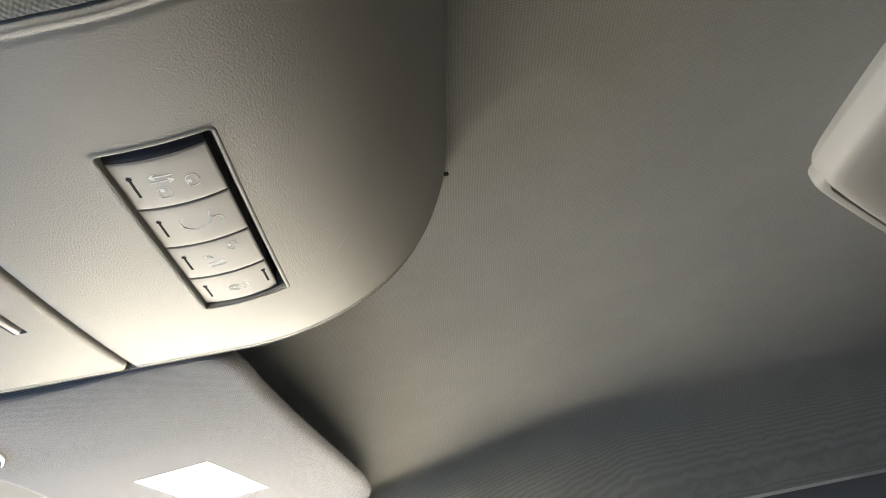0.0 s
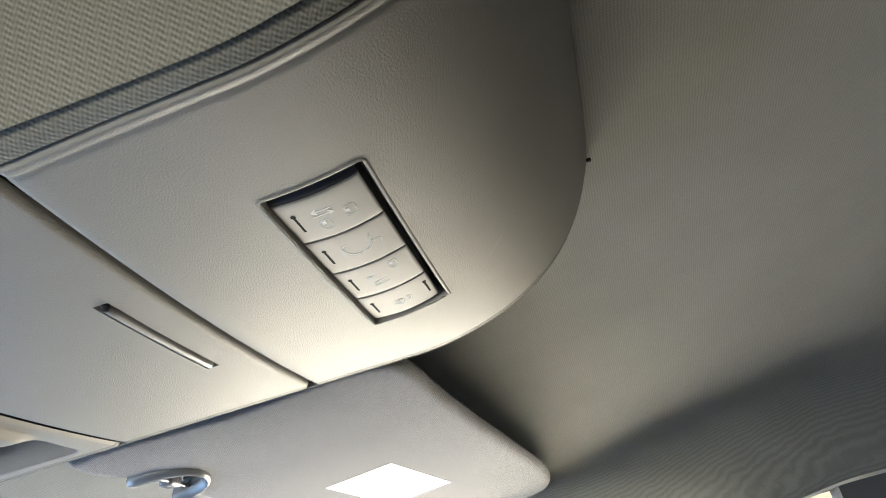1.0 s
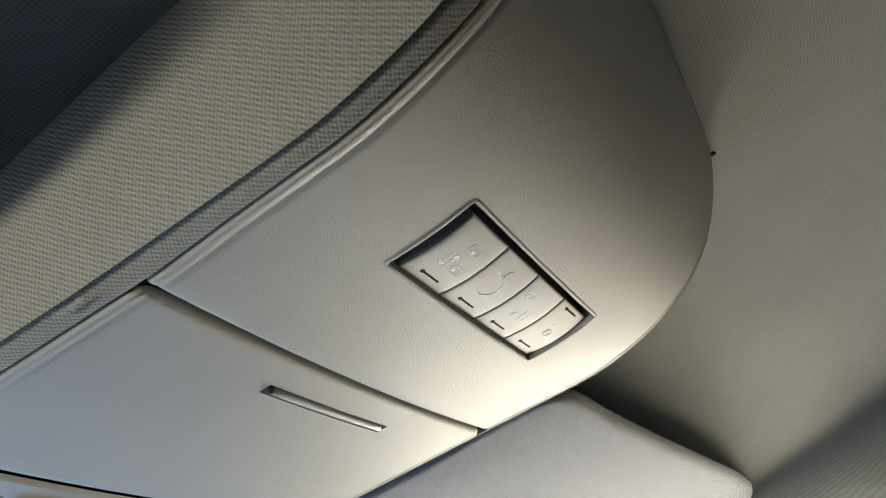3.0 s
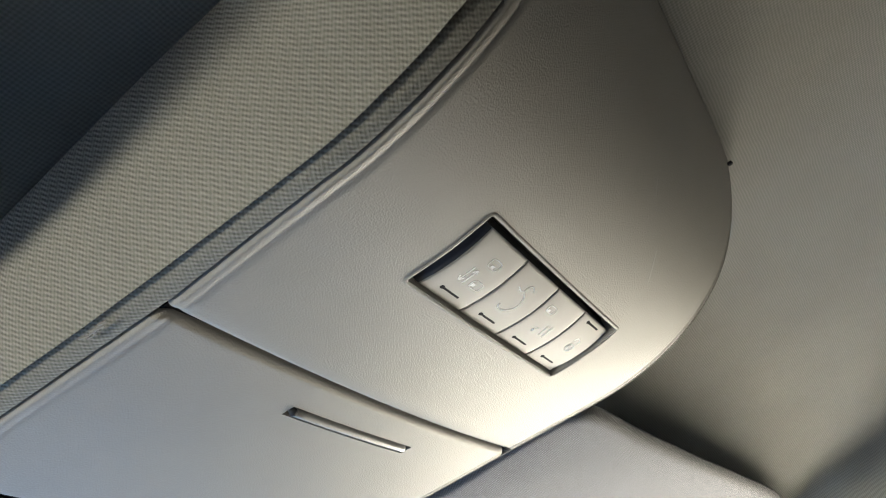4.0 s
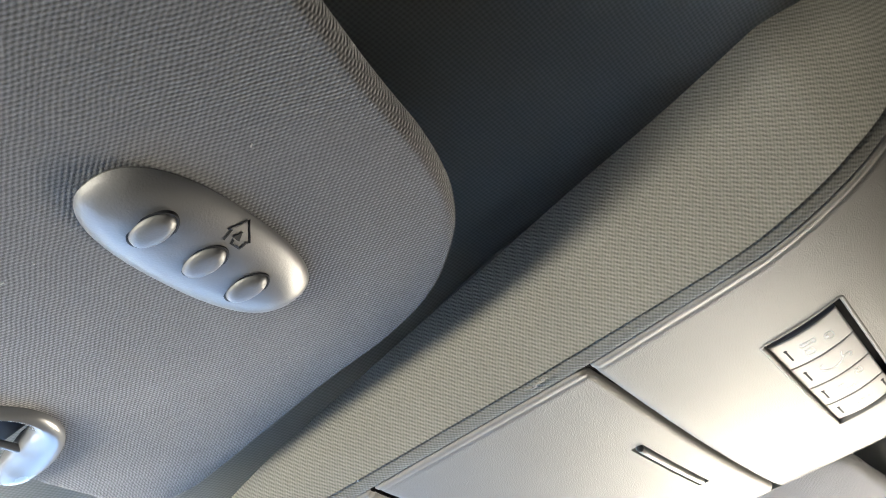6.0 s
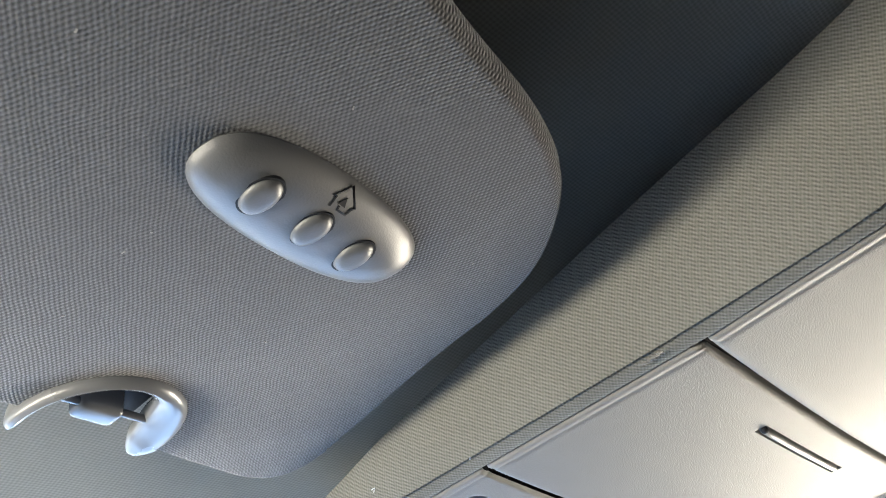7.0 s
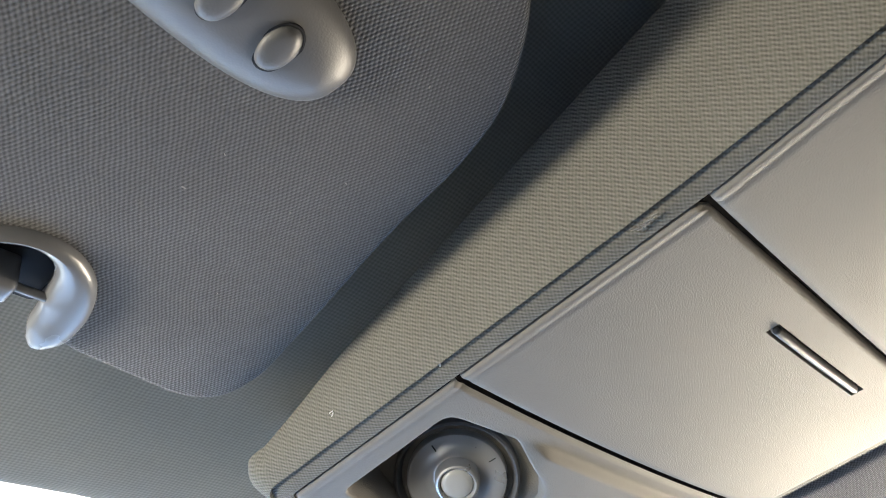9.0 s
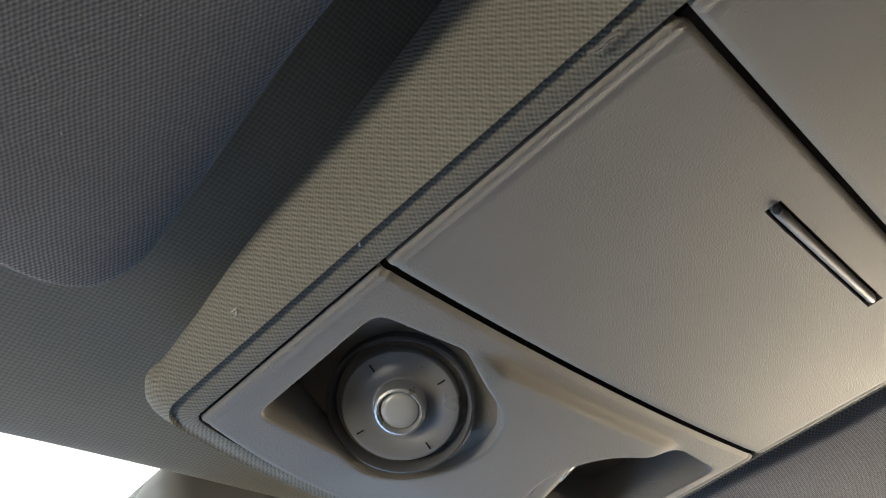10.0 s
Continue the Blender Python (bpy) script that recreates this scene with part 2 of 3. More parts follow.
def console_z(y):
    """Side profile of the console: level, then rolled up to the headliner at its rear end."""
    if y >= 0.07:
        return 1.2
    f = (0.07 - y) / 0.132
    return 1.2 + 0.053 * f ** 2.2 + 0.035 * f ** 7


def shift(y):
    """The rear end sits a little towards the driver."""
    return -0.0035 * smooth_step(0.0, 0.09, 0.06 - y)


def crown(x):
    return 0.0015 - 0.005 * (1 - min(1, (x / 0.136) ** 2))


def bead(d):
    """The rounded lip along the edge; d is the distance from the edge."""
    return 0.0004 * math.exp(-((d - 0.0056) / 0.0014) ** 2) - 0.0001 * math.exp(-((d - 0.0030) / 0.0018) ** 2) + 0.0024 * math.exp(-(max(0, d) / 0.0010) ** 2)


def panel_z(x, y):
    return console_z(y) + crown(x) + bead(half_width(y) + (bow(y) if x < shift(y) else 0) - abs(x - shift(y)))


# ---- cabin shell ----
def side_half(y):
    return lerp_table([(-2.6, 0.70), (-0.25, 0.69), (0.0, 0.675), (0.25, 0.665), (0.43, 0.66)], y)


def ze(y):
    """Height of the headliner where it turns down at the sides."""
    return lerp_table([(-2.6, 1.246), (-0.26, 1.246), (-0.13, 1.231), (-0.05, 1.216), (0.02, 1.207), (0.1, 1.203), (0.30, 1.200), (0.43, 1.190)], y)


def drop(y):
    """How far the headliner reaches down over the side windows."""
    return 0.122 - 0.052 * smooth_step(-0.05, 0.2, y)


def build_headliner():
    bm = bmesh.new()
    ys = steps(-2.4, -0.6, 12) + steps(-0.58, 0.40, 60) + [0.403, 0.414, 0.424, 0.432, 0.438, 0.442, 0.4435]
    rows = []
    for n, y in enumerate(ys):
        w = side_half(y)
        zc = roof_z(y) + (0.0, 0.0006, 0.0020, 0.0044, 0.0080, 0.0125, 0.0170)[max(0, n - len(ys) + 7)]
        half = [(f * 0.60, zc - (zc - ze(y)) * f ** 2.4) for f in steps(0, 1, 24)]
        for a in steps(20, 90, 10):
            half.append((0.60 + (w - 0.60) * math.sin(radians(a)), ze(y) - drop(y) * (1 - math.cos(radians(a))) ** 1.1))
        half += [(w + 0.004, ze(y) - drop(y) - 0.01), (w + 0.03, ze(y) - drop(y) - 0.012)]
        rows.append([(-x, y, z) for x, z in half[:0:-1]] + [(x, y, z) for x, z in half])
    sheet(bm, rows)
    bmesh.ops.solidify(bm, geom=bm.faces[:], thickness=0.004)
    return structure("ceiling", bm, HEADLINER, "grey-beige knitted fabric headliner rolled down at the sides", "headliner")


build_headliner()


def wall_with_hole(name, quad, hole, thick, mat, label, category):
    """A wall in the plane of quad (four corners), pierced by hole (u0, u1, v0, v1)."""
    p0, p1, p2, p3 = [Vector(p) for p in quad]
    n = (p1 - p0).cross(p3 - p0).normalized() * thick
    us, vs = [0, hole[0], hole[1], 1], [0, hole[2], hole[3], 1]
    bm = bmesh.new()
    grid(bm, us, vs, lambda u, v: (p0 * (1 - u) + p1 * u) * (1 - v) + (p3 * (1 - u) + p2 * u) * v,
         lambda u, v: hole[0] < u < hole[1] and hole[2] < v < hole[3])
    out = bmesh.ops.extrude_face_region(bm, geom=bm.faces[:])["geom"]
    for v in out:
        if isinstance(v, bmesh.types.BMVert):
            v.co += n
    return structure(name, bm, mat, label, category, False)


for s, side in ((-1, "driver"), (1, "passenger")):
    wall_with_hole("wall_" + side, [(s * 0.74, -2.4, 0), (s * 0.74, 0.75, 0), (s * 0.74, 0.75, 1.13), (s * 0.74, -2.4, 1.13)],
                   (0.68, 0.977, 0.62, 0.985), s * 0.05, TRIM, "grey plastic trimmed car side with window opening", "car side")
bm = bmesh.new()
box(bm, (-0.74, -2.45, 0.0), (0.74, -2.402, 1.32))
structure("wall_rear", bm, TRIM, "dark grey plastic tailgate trim", "tailgate", False)

# the closed body round the cabin
bm = bmesh.new()
box(bm, (-0.80, -2.46, 1.312), (0.80, 0.44, 1.326), 0.004, 2)
for s in (-1, 1):
    box(bm, (min(s * 0.742, s * 0.80), -2.44, 1.132), (max(s * 0.742, s * 0.80), 0.44, 1.318), 0.004, 2)
structure("roof", bm, TRIM, "dark painted car roof over the headliner", "car roof", False)
for s, side in ((-1, "driver"), (1, "passenger")):
    bm = bmesh.new()
    ring_loft(bm, [[(s * (x + dx), y, z + dz) for dx, dz in ((-0.045, 0.02), (0.10, 0.02), (0.10, -0.09), (-0.045, -0.06))] for x, y, z in ((0.665, 0.43, 1.215), (0.700, 0.75, 1.045), (0.745, 1.40, 0.690))])
    structure("pillar_" + side, bm, TRIM, "dark plastic windscreen pillar", "pillar")
    bm = bmesh.new()
    box(bm, (min(s * 0.742, s * 0.79), 0.752, 0.0), (max(s * 0.742, s * 0.79), 1.40, 0.76))
    structure("wall_front_" + side, bm, TRIM, "dark plastic footwell side", "car side", False)
bm = bmesh.new()
box(bm, (-0.8, -2.45, -0.05), (0.8, 1.4, 0.0))
structure("floor", bm, CARPET, "dark grey carpeted car floor", "floor")
bm = bmesh.new()
box(bm, (-0.74, 0.62, 0.0), (0.74, 1.38, 0.74), 0.05, 4)
structure("dashboard", bm, DASH, "dark grey plastic dashboard below the windscreen", "dashboard")
bm = bmesh.new()
box(bm, (-60, -60, -0.42), (60, 60, -0.40))
structure("ground", bm, GROUND, "grey asphalt ground outside the car", "ground", False)
HAZE, _, _, hb = material("bright_haze", (0.8, 0.85, 0.9), 1.0)
hb.inputs["Emission Color"].default_value = (0.72, 0.88, 1.0, 1)
hb.inputs["Emission Strength"].default_value = 2.2
bm = bmesh.new()
box(bm, (-90, 60, -0.4), (90, 61, 110))
structure("backdrop", bm, HAZE, "bright hazy white sky ahead of the car", "sky", False)
bm = bmesh.new()
sheet(bm, [[(x, 0.449, 1.250 - 0.02 * (x / 0.6) ** 2), (x * 1.18, 1.36, 0.70)] for x in steps(-0.62, 0.62, 10)])
bmesh.ops.solidify(bm, geom=bm.faces[:], thickness=0.005)
pane = structure("window_1", bm, GLASS, "clear raked windscreen glass", "windscreen")
pane.visible_shadow = False

# ---- overhead console ----
console = thing("overhead_console", (0, 0.15, 1.2), "grey plastic overhead console with cloth-wrapped sides on the headliner", "console")


def build_rear_panel():
    x0, x1, y0, y1 = -0.0785, 0.0605, 0.0315, 0.0700
    us = steps(-0.999, -0.92, 20) + steps(-0.90, x0 / 0.136, 8) + steps(x0 / 0.136, x1 / 0.136, 24)[1:] + steps(x1 / 0.136, 0.90, 8)[1:] + steps(0.92, 0.999, 20)
    vs = steps(-0.062, -0.045, 12) + steps(-0.045, y0, 26)[1:] + steps(y0, y1, 8)[1:] + steps(y1, 0.1260, 10)[1:] + [0.1272, 0.1282, 0.1288]
    bm = bmesh.new()

    def f(u, v):
        x = u * (half_width(v) + bow(v) * smooth_step(0.55, 1, -u)) + shift(v)
        edge = 0.0016 * smooth_step(0.1258, 0.1288, v) ** 2
        return (x, v, panel_z(x, v) + edge)

    grid(bm, us, vs, f, lambda u, v: x0 < u * 0.136 < x1 and y0 < v < y1)
    skirt(bm, 0.009)
    panel = part("rear_panel", bm, PLASTIC, console, "grained grey plastic rear panel")

    # the moulded rim of the switch opening
    bm = bmesh.new()
    cx, cy, hx, hy = (x0 + x1) / 2, (y0 + y1) / 2, (x1 - x0) / 2, (y1 - y0) / 2

    def loop(grow, z, r):
        pts = []
        for qx, qy, a0 in ((1, 1, 0), (-1, 1, 90), (-1, -1, 180), (1, -1, 270)):
            for a in steps(a0, a0 + 90, 4):
                x = cx + qx * (hx + grow - r) + r * math.cos(radians(a))
                y = cy + qy * (hy + grow - r) + r * math.sin(radians(a))
                pts.append((x, y))
        out = []
        for (ax, ay), (bx, by) in zip(pts, pts[1:] + pts[:1]):
            n = 24 if abs(bx - ax) > 0.05 else 8 if abs(by - ay) > 0.02 else 1
            out += [(ax + (bx - ax) * k / n, ay + (by - ay) * k / n) for k in range(n)]
        return [(x, y, console_z(y) + crown(x) + z) for x, y in out]

    sheet(bm, [loop(0.0020, 0.0006, 0.0030), loop(0.0017, -0.0001, 0.0027), loop(0.0012, -0.0004, 0.0024), loop(0.0006, -0.0003, 0.0020), loop(0.0001, 0.0003, 0.0017), loop(-0.0003, 0.0014, 0.0015), loop(-0.0004, 0.012, 0.0015)], True)
    part("switch_bezel", bm, PLASTIC, panel)
    bm = bmesh.new()
    box(bm, (x0 - 0.002, y0 - 0.002, 1.2105), (x1 + 0.002, y1 + 0.002, 1.2135))
    part("switch_well", bm, DEEP, panel, "black floor of the switch opening")
    return panel


build_rear_panel()


def cap_z(x, y):
    """Face of the rocker switches: bulged across the row, its rear side deeper in."""
    t = (y - 0.0515) / 0.0170
    return 1.1988 + crown(x) * 0.6 + 0.0018 * t * t + 0.0015 * (1 - t)


# printed signs: stroke width and line for each switch, small locks and filled dots
SIGNS = [
    [(0.0006, [(-0.0602, 0.0575), (-0.0600, 0.0500)]), (0.0006, [(-0.0618, 0.0560), (-0.0602, 0.0580), (-0.0588, 0.0562)]),
     (0.0006, [(-0.0568, 0.0580), (-0.0570, 0.0507)]), (0.0006, [(-0.0584, 0.0520), (-0.0570, 0.0500), (-0.0556, 0.0518)])],
    [(0.0005, [(-0.0300, 0.0448), (-0.0262, 0.0462), (-0.0240, 0.0452), (-0.0195, 0.0478), (-0.0175, 0.0530), (-0.0215, 0.0572), (-0.0275, 0.0574), (-0.0285, 0.0555)]),
     (0.0005, [(-0.0240, 0.0452), (-0.0243, 0.0425), (-0.0215, 0.0412), (-0.0190, 0.0430)])],
    [(0.0006, [(0.0140, 0.0562), (0.0130, 0.0505)]), (0.0006, [(0.0176, 0.0562), (0.0164, 0.0500)]), (0.0005, [(0.0064, 0.0545), (0.0090, 0.0538)])],
    [(0.0005, [(0.0412, 0.0482), (0.0420, 0.0462), (0.0458, 0.0470), (0.0462, 0.0486)])],
]
# locks: centre, half length, half width
LOCKS = [[(-0.0528, 0.0446, 0.0036, 0.0021), (-0.0494, 0.0555, 0.0036, 0.0021)], [], [(0.0028, 0.0440, 0.0032, 0.0018)], [(0.0440, 0.0526, 0.0028, 0.0022), (0.0440, 0.0526, 0.0015, 0.0012)]]
DOTS = [[(-0.0530, 0.0458), (-0.0512, 0.0560)], [], [(0.0016, 0.0450), (0.0070, 0.0562)], []]


def fair_open(points):
    """Rounds the corners of an open line."""
    out = [points[0]]
    for p, q in zip(points, points[1:]):
        out += [(p[0] * 0.75 + q[0] * 0.25, p[1] * 0.75 + q[1] * 0.25), (p[0] * 0.25 + q[0] * 0.75, p[1] * 0.25 + q[1] * 0.75)]
    return out + [points[-1]]


def build_switches():
    row = part("switch_row", bmesh.new(), DARK, console, "row of four grey rocker switches")
    edges = [-0.0715, -0.0390, -0.0060, 0.0268, 0.0582]
    ya, yb = 0.0352, 0.0690
    # one dark carrier under all four caps
    bm = bmesh.new()
    ys = steps(ya + 0.0002, yb - 0.0002, 12)
    ring = lambda x: [(x, y, cap_z(x, y) + 0.0012) for y in ys] + [(x, yb - 0.0002, 1.211), (x, ya + 0.0002, 1.211)]
    ring_loft(bm, [ring(x) for x in steps(edges[0] + 0.0004, edges[-1] - 0.0004, 4)])
    part("carrier", bm, DARK, row)
    # rounded end of the row, turned up into the opening
    bm = bmesh.new()
    rings = [[(edges[0] + 0.0004 - 0.0068 * math.sin(radians(a)), y, cap_z(edges[0], y) + 0.0004 + 0.0085 * (1 - math.cos(radians(a)))) for y in steps(ya, yb, 14)] for a in steps(0, 90, 8)]
    sheet(bm, rings)
    part("row_end", bm, CARRIER, row, "dark rounded end of the switch row")
    for k, (a, b) in enumerate(zip(edges, edges[1:])):
        bm = bmesh.new()
        gap = 0.0004
        xs = [a + gap, a + gap + 0.0004] + steps(a + gap + 0.001, b - gap - 0.001, 6) + [b - gap - 0.0004, b - gap]

        def f(x, y):
            d = min(x - a - gap, b - gap - x, (y - ya) * 1.4, (yb - y) * 1.4)
            return (x, y, cap_z(x, y) + 0.0004 * (1 - smooth_step(-0.0002, 0.0006, d)))

        grid(bm, xs, [ya, ya + 0.0004] + steps(ya + 0.001, yb - 0.001, 14) + [yb - 0.0004, yb], f)
        skirt(bm, 0.0008)
        cap = part("switch", bm, CAP, row)
        # marker slots
        marks = [(a + 0.0090, 0.0643)]
        if k == 3:
            marks.append((0.0345, 0.0378))
        for mx, my in marks:
            bm = bmesh.new()
            bar = [(mx + 0.0012, my - 0.0005), (mx + 0.0138, my - 0.0005), (mx + 0.0142, my), (mx + 0.0138, my + 0.0005), (mx + 0.0012, my + 0.0005)]
            dot = [(mx + 0.0012 + 0.0012 * math.cos(radians(a)), my + 0.0010 * math.sin(radians(a))) for a in range(0, 360, 30)]
            for pts, up in ((bar, 0.0001), (dot, 0.00014)):
                ring_loft(bm, [[(x, y, cap_z(x, y) + 0.0003) for x, y in pts], [(x, y, cap_z(x, y) - up) for x, y in pts]])
            part("marker_slot", bm, DEEP, row, "", False)
        # printed sign
        bm = bmesh.new()
        P = lambda pts: [(x, y, cap_z(x, y)) for x, y in pts]
        for width, line in SIGNS[k]:
            stroke(bm, P(fair_open(line)), width, lift=0.00012)
        for cx, cy, hl, hw in LOCKS[k]:
            c = min(hl, hw) * 0.45
            ring = smoothed([(cx - hl + c, cy - hw), (cx + hl - c, cy - hw), (cx + hl, cy - hw + c), (cx + hl, cy + hw - c), (cx + hl - c, cy + hw), (cx - hl + c, cy + hw), (cx - hl, cy + hw - c), (cx - hl, cy - hw + c)], 1)
            stroke(bm, P(ring + ring[:1]), 0.00035, lift=0.00012)
        for cx, cy in DOTS[k]:
            stroke(bm, P([(cx - 0.0006, cy), (cx + 0.0006, cy)]), 0.0016, lift=0.00012)
        part("printed_sign", bm, PRINT, row, "small white printed symbol", False)


build_switches()


def build_door():
    y0, y1 = 0.1314, 0.2502
    hx0, hx1, hy0, hy1 = -0.0462, 0.0500, 0.1482, 0.1548
    us = steps(-0.1355, -0.1245, 22) + steps(-0.118, hx0, 14) + steps(hx0, hx1, 20)[1:] + steps(hx1, 0.118, 12)[1:] + steps(0.1245, 0.1355, 22)
    vs = [y0 + 0.0030 * (1 - math.cos(radians(a))) for a in steps(0, 90, 9)] + [y0 + 0.0048] + steps(y0 + 0.008, hy0, 3)[:-1] + steps(hy0, hy1, 3) + steps(hy1, y1 - 0.006, 16)[1:] + [y1 - 0.004, y1 - 0.002, y1 - 0.001, y1]
    bm = bmesh.new()

    def f(x, y):
        r0 = 0.0030
        edge = r0 - math.sqrt(max(0, r0 * r0 - max(0, r0 - (y - y0)) ** 2))
        edge += 0.0012 * (1 - smooth_step(0, 0.003, y1 - y)) ** 2
        # rounded rear corners
        r, d = 0.006, abs(x) - 0.1295
        if d > 0 and y < y0 + r:
            y += (r - math.sqrt(max(0, r * r - d * d))) * (1 - (y - y0) / r)
        return (x, y, panel_z(x, y) + edge)

    grid(bm, us, vs, f, lambda x, y: hx0 < x < hx1 and hy0 < y < hy1)
    skirt(bm, 0.008)
    door = part("door", bm, PLASTIC, console, "closed grained storage door with a slim pull")
    bm = bmesh.new()
    box(bm, (hx0 - 0.001, hy0 - 0.001, 1.2005), (hx1 + 0.001, hy1 + 0.001, 1.2025))
    part("slot_floor", bm, DEEP, door)
    # the pull: a rounded bar in its slot
    bm = bmesh.new()
    rings = []
    for x in [hx0 + 0.0012, hx0 + 0.0016, hx0 + 0.0026] + steps(hx0 + 0.004, hx1 - 0.004, 12) + [hx1 - 0.0026, hx1 - 0.0014, hx1 - 0.0008]:
        e = min(x - hx0 - 0.0010, hx1 - 0.0006 - x)
        k = min(1, math.sqrt(max(0.02, e / 0.003)))
        zc, yc, r = 1.1999 + crown(x), 0.1516, 0.0020 * k
        rings.append([(x, yc + r * math.cos(radians(a)), zc + 0.0016 - 0.0030 * k * max(0, math.sin(radians(a))) + (0.001 if math.sin(radians(a)) < 0 else 0)) for a in steps(0, 360, 16)[:-1]])
    ring_loft(bm, rings)
    part("pull_bar", bm, SMOOTH, door, "smooth grey pull bar")
    bm = bmesh.new()
    bmesh.ops.create_uvsphere(bm, u_segments=16, v_segments=8, radius=0.0019, matrix=Matrix.Translation((hx0 + 0.0028, 0.1509, 1.1968)))
    part("pivot", bm, DARK, door, "dark round pivot of the pull")
    return door


build_door()


bm = bmesh.new()
for ya, yb in ((0.1275, 0.1325), (0.2490, 0.2545)):
    box(bm, (-0.134, ya - 0.010, 1.2045), (0.134, yb + 0.010, 1.2060))
part("seam_backing", bm, DEEP, console, "black backing behind the panel seams")


def front_edge(x):
    return 0.3775 - 0.0225 * (x / 0.135) ** 2


LAMP = Vector((0.0630, 0.3170, 1.2095))
LAMP_AXIS = Vector((0.54, -0.24, -0.80)).normalized()


def recess_hull():
    """Plan of a lamp recess: a round hole drawn out to a wedge on its outer side (convex)."""
    pts = [(0.0600 + 0.0365 * math.cos(radians(a)), 0.3130 + 0.0355 * math.sin(radians(a))) for a in range(0, 360, 6)]
    for cx, cy, r in ((0.1165, 0.3375, 0.0040), (0.1170, 0.2745, 0.0050), (0.0800, 0.2710, 0.0050)):
        pts += [(cx + r * math.cos(radians(a)), cy + r * math.sin(radians(a))) for a in range(0, 360, 20)]
    pts = sorted(set(pts))

    def half(run):
        out = []
        for p in run:
            while len(out) > 1 and (out[-1][0] - out[-2][0]) * (p[1] - out[-2][1]) - (out[-1][1] - out[-2][1]) * (p[0] - out[-2][0]) <= 0:
                out.pop()
            out.append(p)
        return out[:-1]

    return half(pts) + half(pts[::-1])


RECESS = recess_hull()
RECESS_EDGES = []
for a, b in zip(RECESS, RECESS[1:] + RECESS[:1]):
    d = math.hypot(b[0] - a[0], b[1] - a[1])
    RECESS_EDGES.append((a[0], a[1], -(b[1] - a[1]) / d, (b[0] - a[0]) / d))


def recess_inside(X, y):
    """Distance inside the recess's rim; negative outside."""
    return min((X - ax) * nx + (y - ay) * ny for ax, ay, nx, ny in RECESS_EDGES)


def recess_outline():
    return fair(RECESS, 0.0012, 10)


def swell(x, y):
    """Between the lamps the panel stands lower, behind a crease along the door's seam."""
    return -0.0042 * (1 - smooth_step(0.056, 0.076, abs(x))) * smooth_step(0.2622, 0.2668, y) * (1 - smooth_step(0.340, 0.374, y))


def build_lamp_panel():
    rim = recess_outline()
    bm = bmesh.new()
    us = steps(-0.1355, -0.1245, 20) + steps(-0.1232, 0.1232, 150) + steps(0.1245, 0.1355, 20)
    vs = [0, 0.008, 0.02] + steps(0.03, 0.97, 90) + [0.98, 0.992, 1]

    def plan(u, v):
        return u, 0.2530 + v * (front_edge(u) - 0.2530)

    def height(u, y):
        edge = 0.0014 * (1 - smooth_step(0, 0.003, y - 0.2530)) ** 2 + 0.0010 * (1 - smooth_step(0, 0.0025, front_edge(u) - y)) ** 2
        return panel_z(u, 0.25) + edge + swell(u, y)

    def f(u, v):
        u, y = plan(u, v)
        return (u, y, height(u, y))

    grid(bm, us, vs, f, lambda u, v: recess_inside(abs(u), plan(u, v)[1]) > -0.0004)
    # fair the torn edge of the opening onto its rim
    ring = [Vector((x, y, 0)) for x, y in rim]
    walls = []
    for e in list(bm.edges):
        if e.is_boundary and all(recess_inside(abs(v.co.x), v.co.y) > -0.006 for v in e.verts):
            walls.append(e)
    for v in {v for e in walls for v in e.verts}:
        s = 1 if v.co.x > 0 else -1
        p, best = Vector((abs(v.co.x), v.co.y, 0)), None
        for a, b in zip(ring, ring[1:] + ring[:1]):
            t = max(0, min(1, (p - a).dot(b - a) / (b - a).length_squared))
            q = a.lerp(b, t)
            if best is None or (q - p).length < (best - p).length:
                best = q
        v.co = (s * best.x, best.y, height(s * best.x, best.y))
    # rounded lip, then the wall of the recess
    middle = Vector((0.082, 0.312))
    for d, dz in ((0.0006, 0.0003), (0.0006, 0.0009), (0.0002, 0.030)):
        out = bmesh.ops.extrude_edge_only(bm, edges=walls)["geom"]
        walls = [g for g in out if isinstance(g, bmesh.types.BMEdge)]
        for v in out:
            if isinstance(v, bmesh.types.BMVert):
                s = 1 if v.co.x > 0 else -1
                way = (Vector((s * middle.x, middle.y)) - v.co.xy).normalized()
                v.co.x += way.x * d
                v.co.y += way.y * d
                v.co.z += dz
    panel = part("lamp_panel", bm, PLASTIC, console, "grey front panel with two scooped lamp recesses")
    for s in (-1, 1):
        # slanting floor of the recess
        bm = bmesh.new()

        def floor(X, y):
            z = LAMP.z + 0.0035 - (LAMP_AXIS.x * (X - LAMP.x) + LAMP_AXIS.y * (y - LAMP.y)) / LAMP_AXIS.z
            return (s * X, y, max(min(1.2295, z), panel_z(X, 0.25) + swell(X, y) + 0.005))

        grid(bm, steps(0.022, 0.1240, 40), steps(0.262, 0.362, 30), floor, lambda X, y: recess_inside(X, y) < -0.003)
        part("recess_floor", bm, PLASTIC, panel)
    return panel


build_lamp_panel()


def disc_rings(bm, centre, axis, profile, n=48, cap=True):
    """A turned form: profile of (radius, height along axis)."""
    turn = Vector((0, 0, 1)).rotation_difference(axis).to_matrix()
    rings = [[Vector(centre) + turn @ Vector((r * math.cos(2 * math.pi * k / n), r * math.sin(2 * math.pi * k / n), h)) for k in range(n)] for r, h in profile]
    ring_loft(bm, rings, cap, cap)


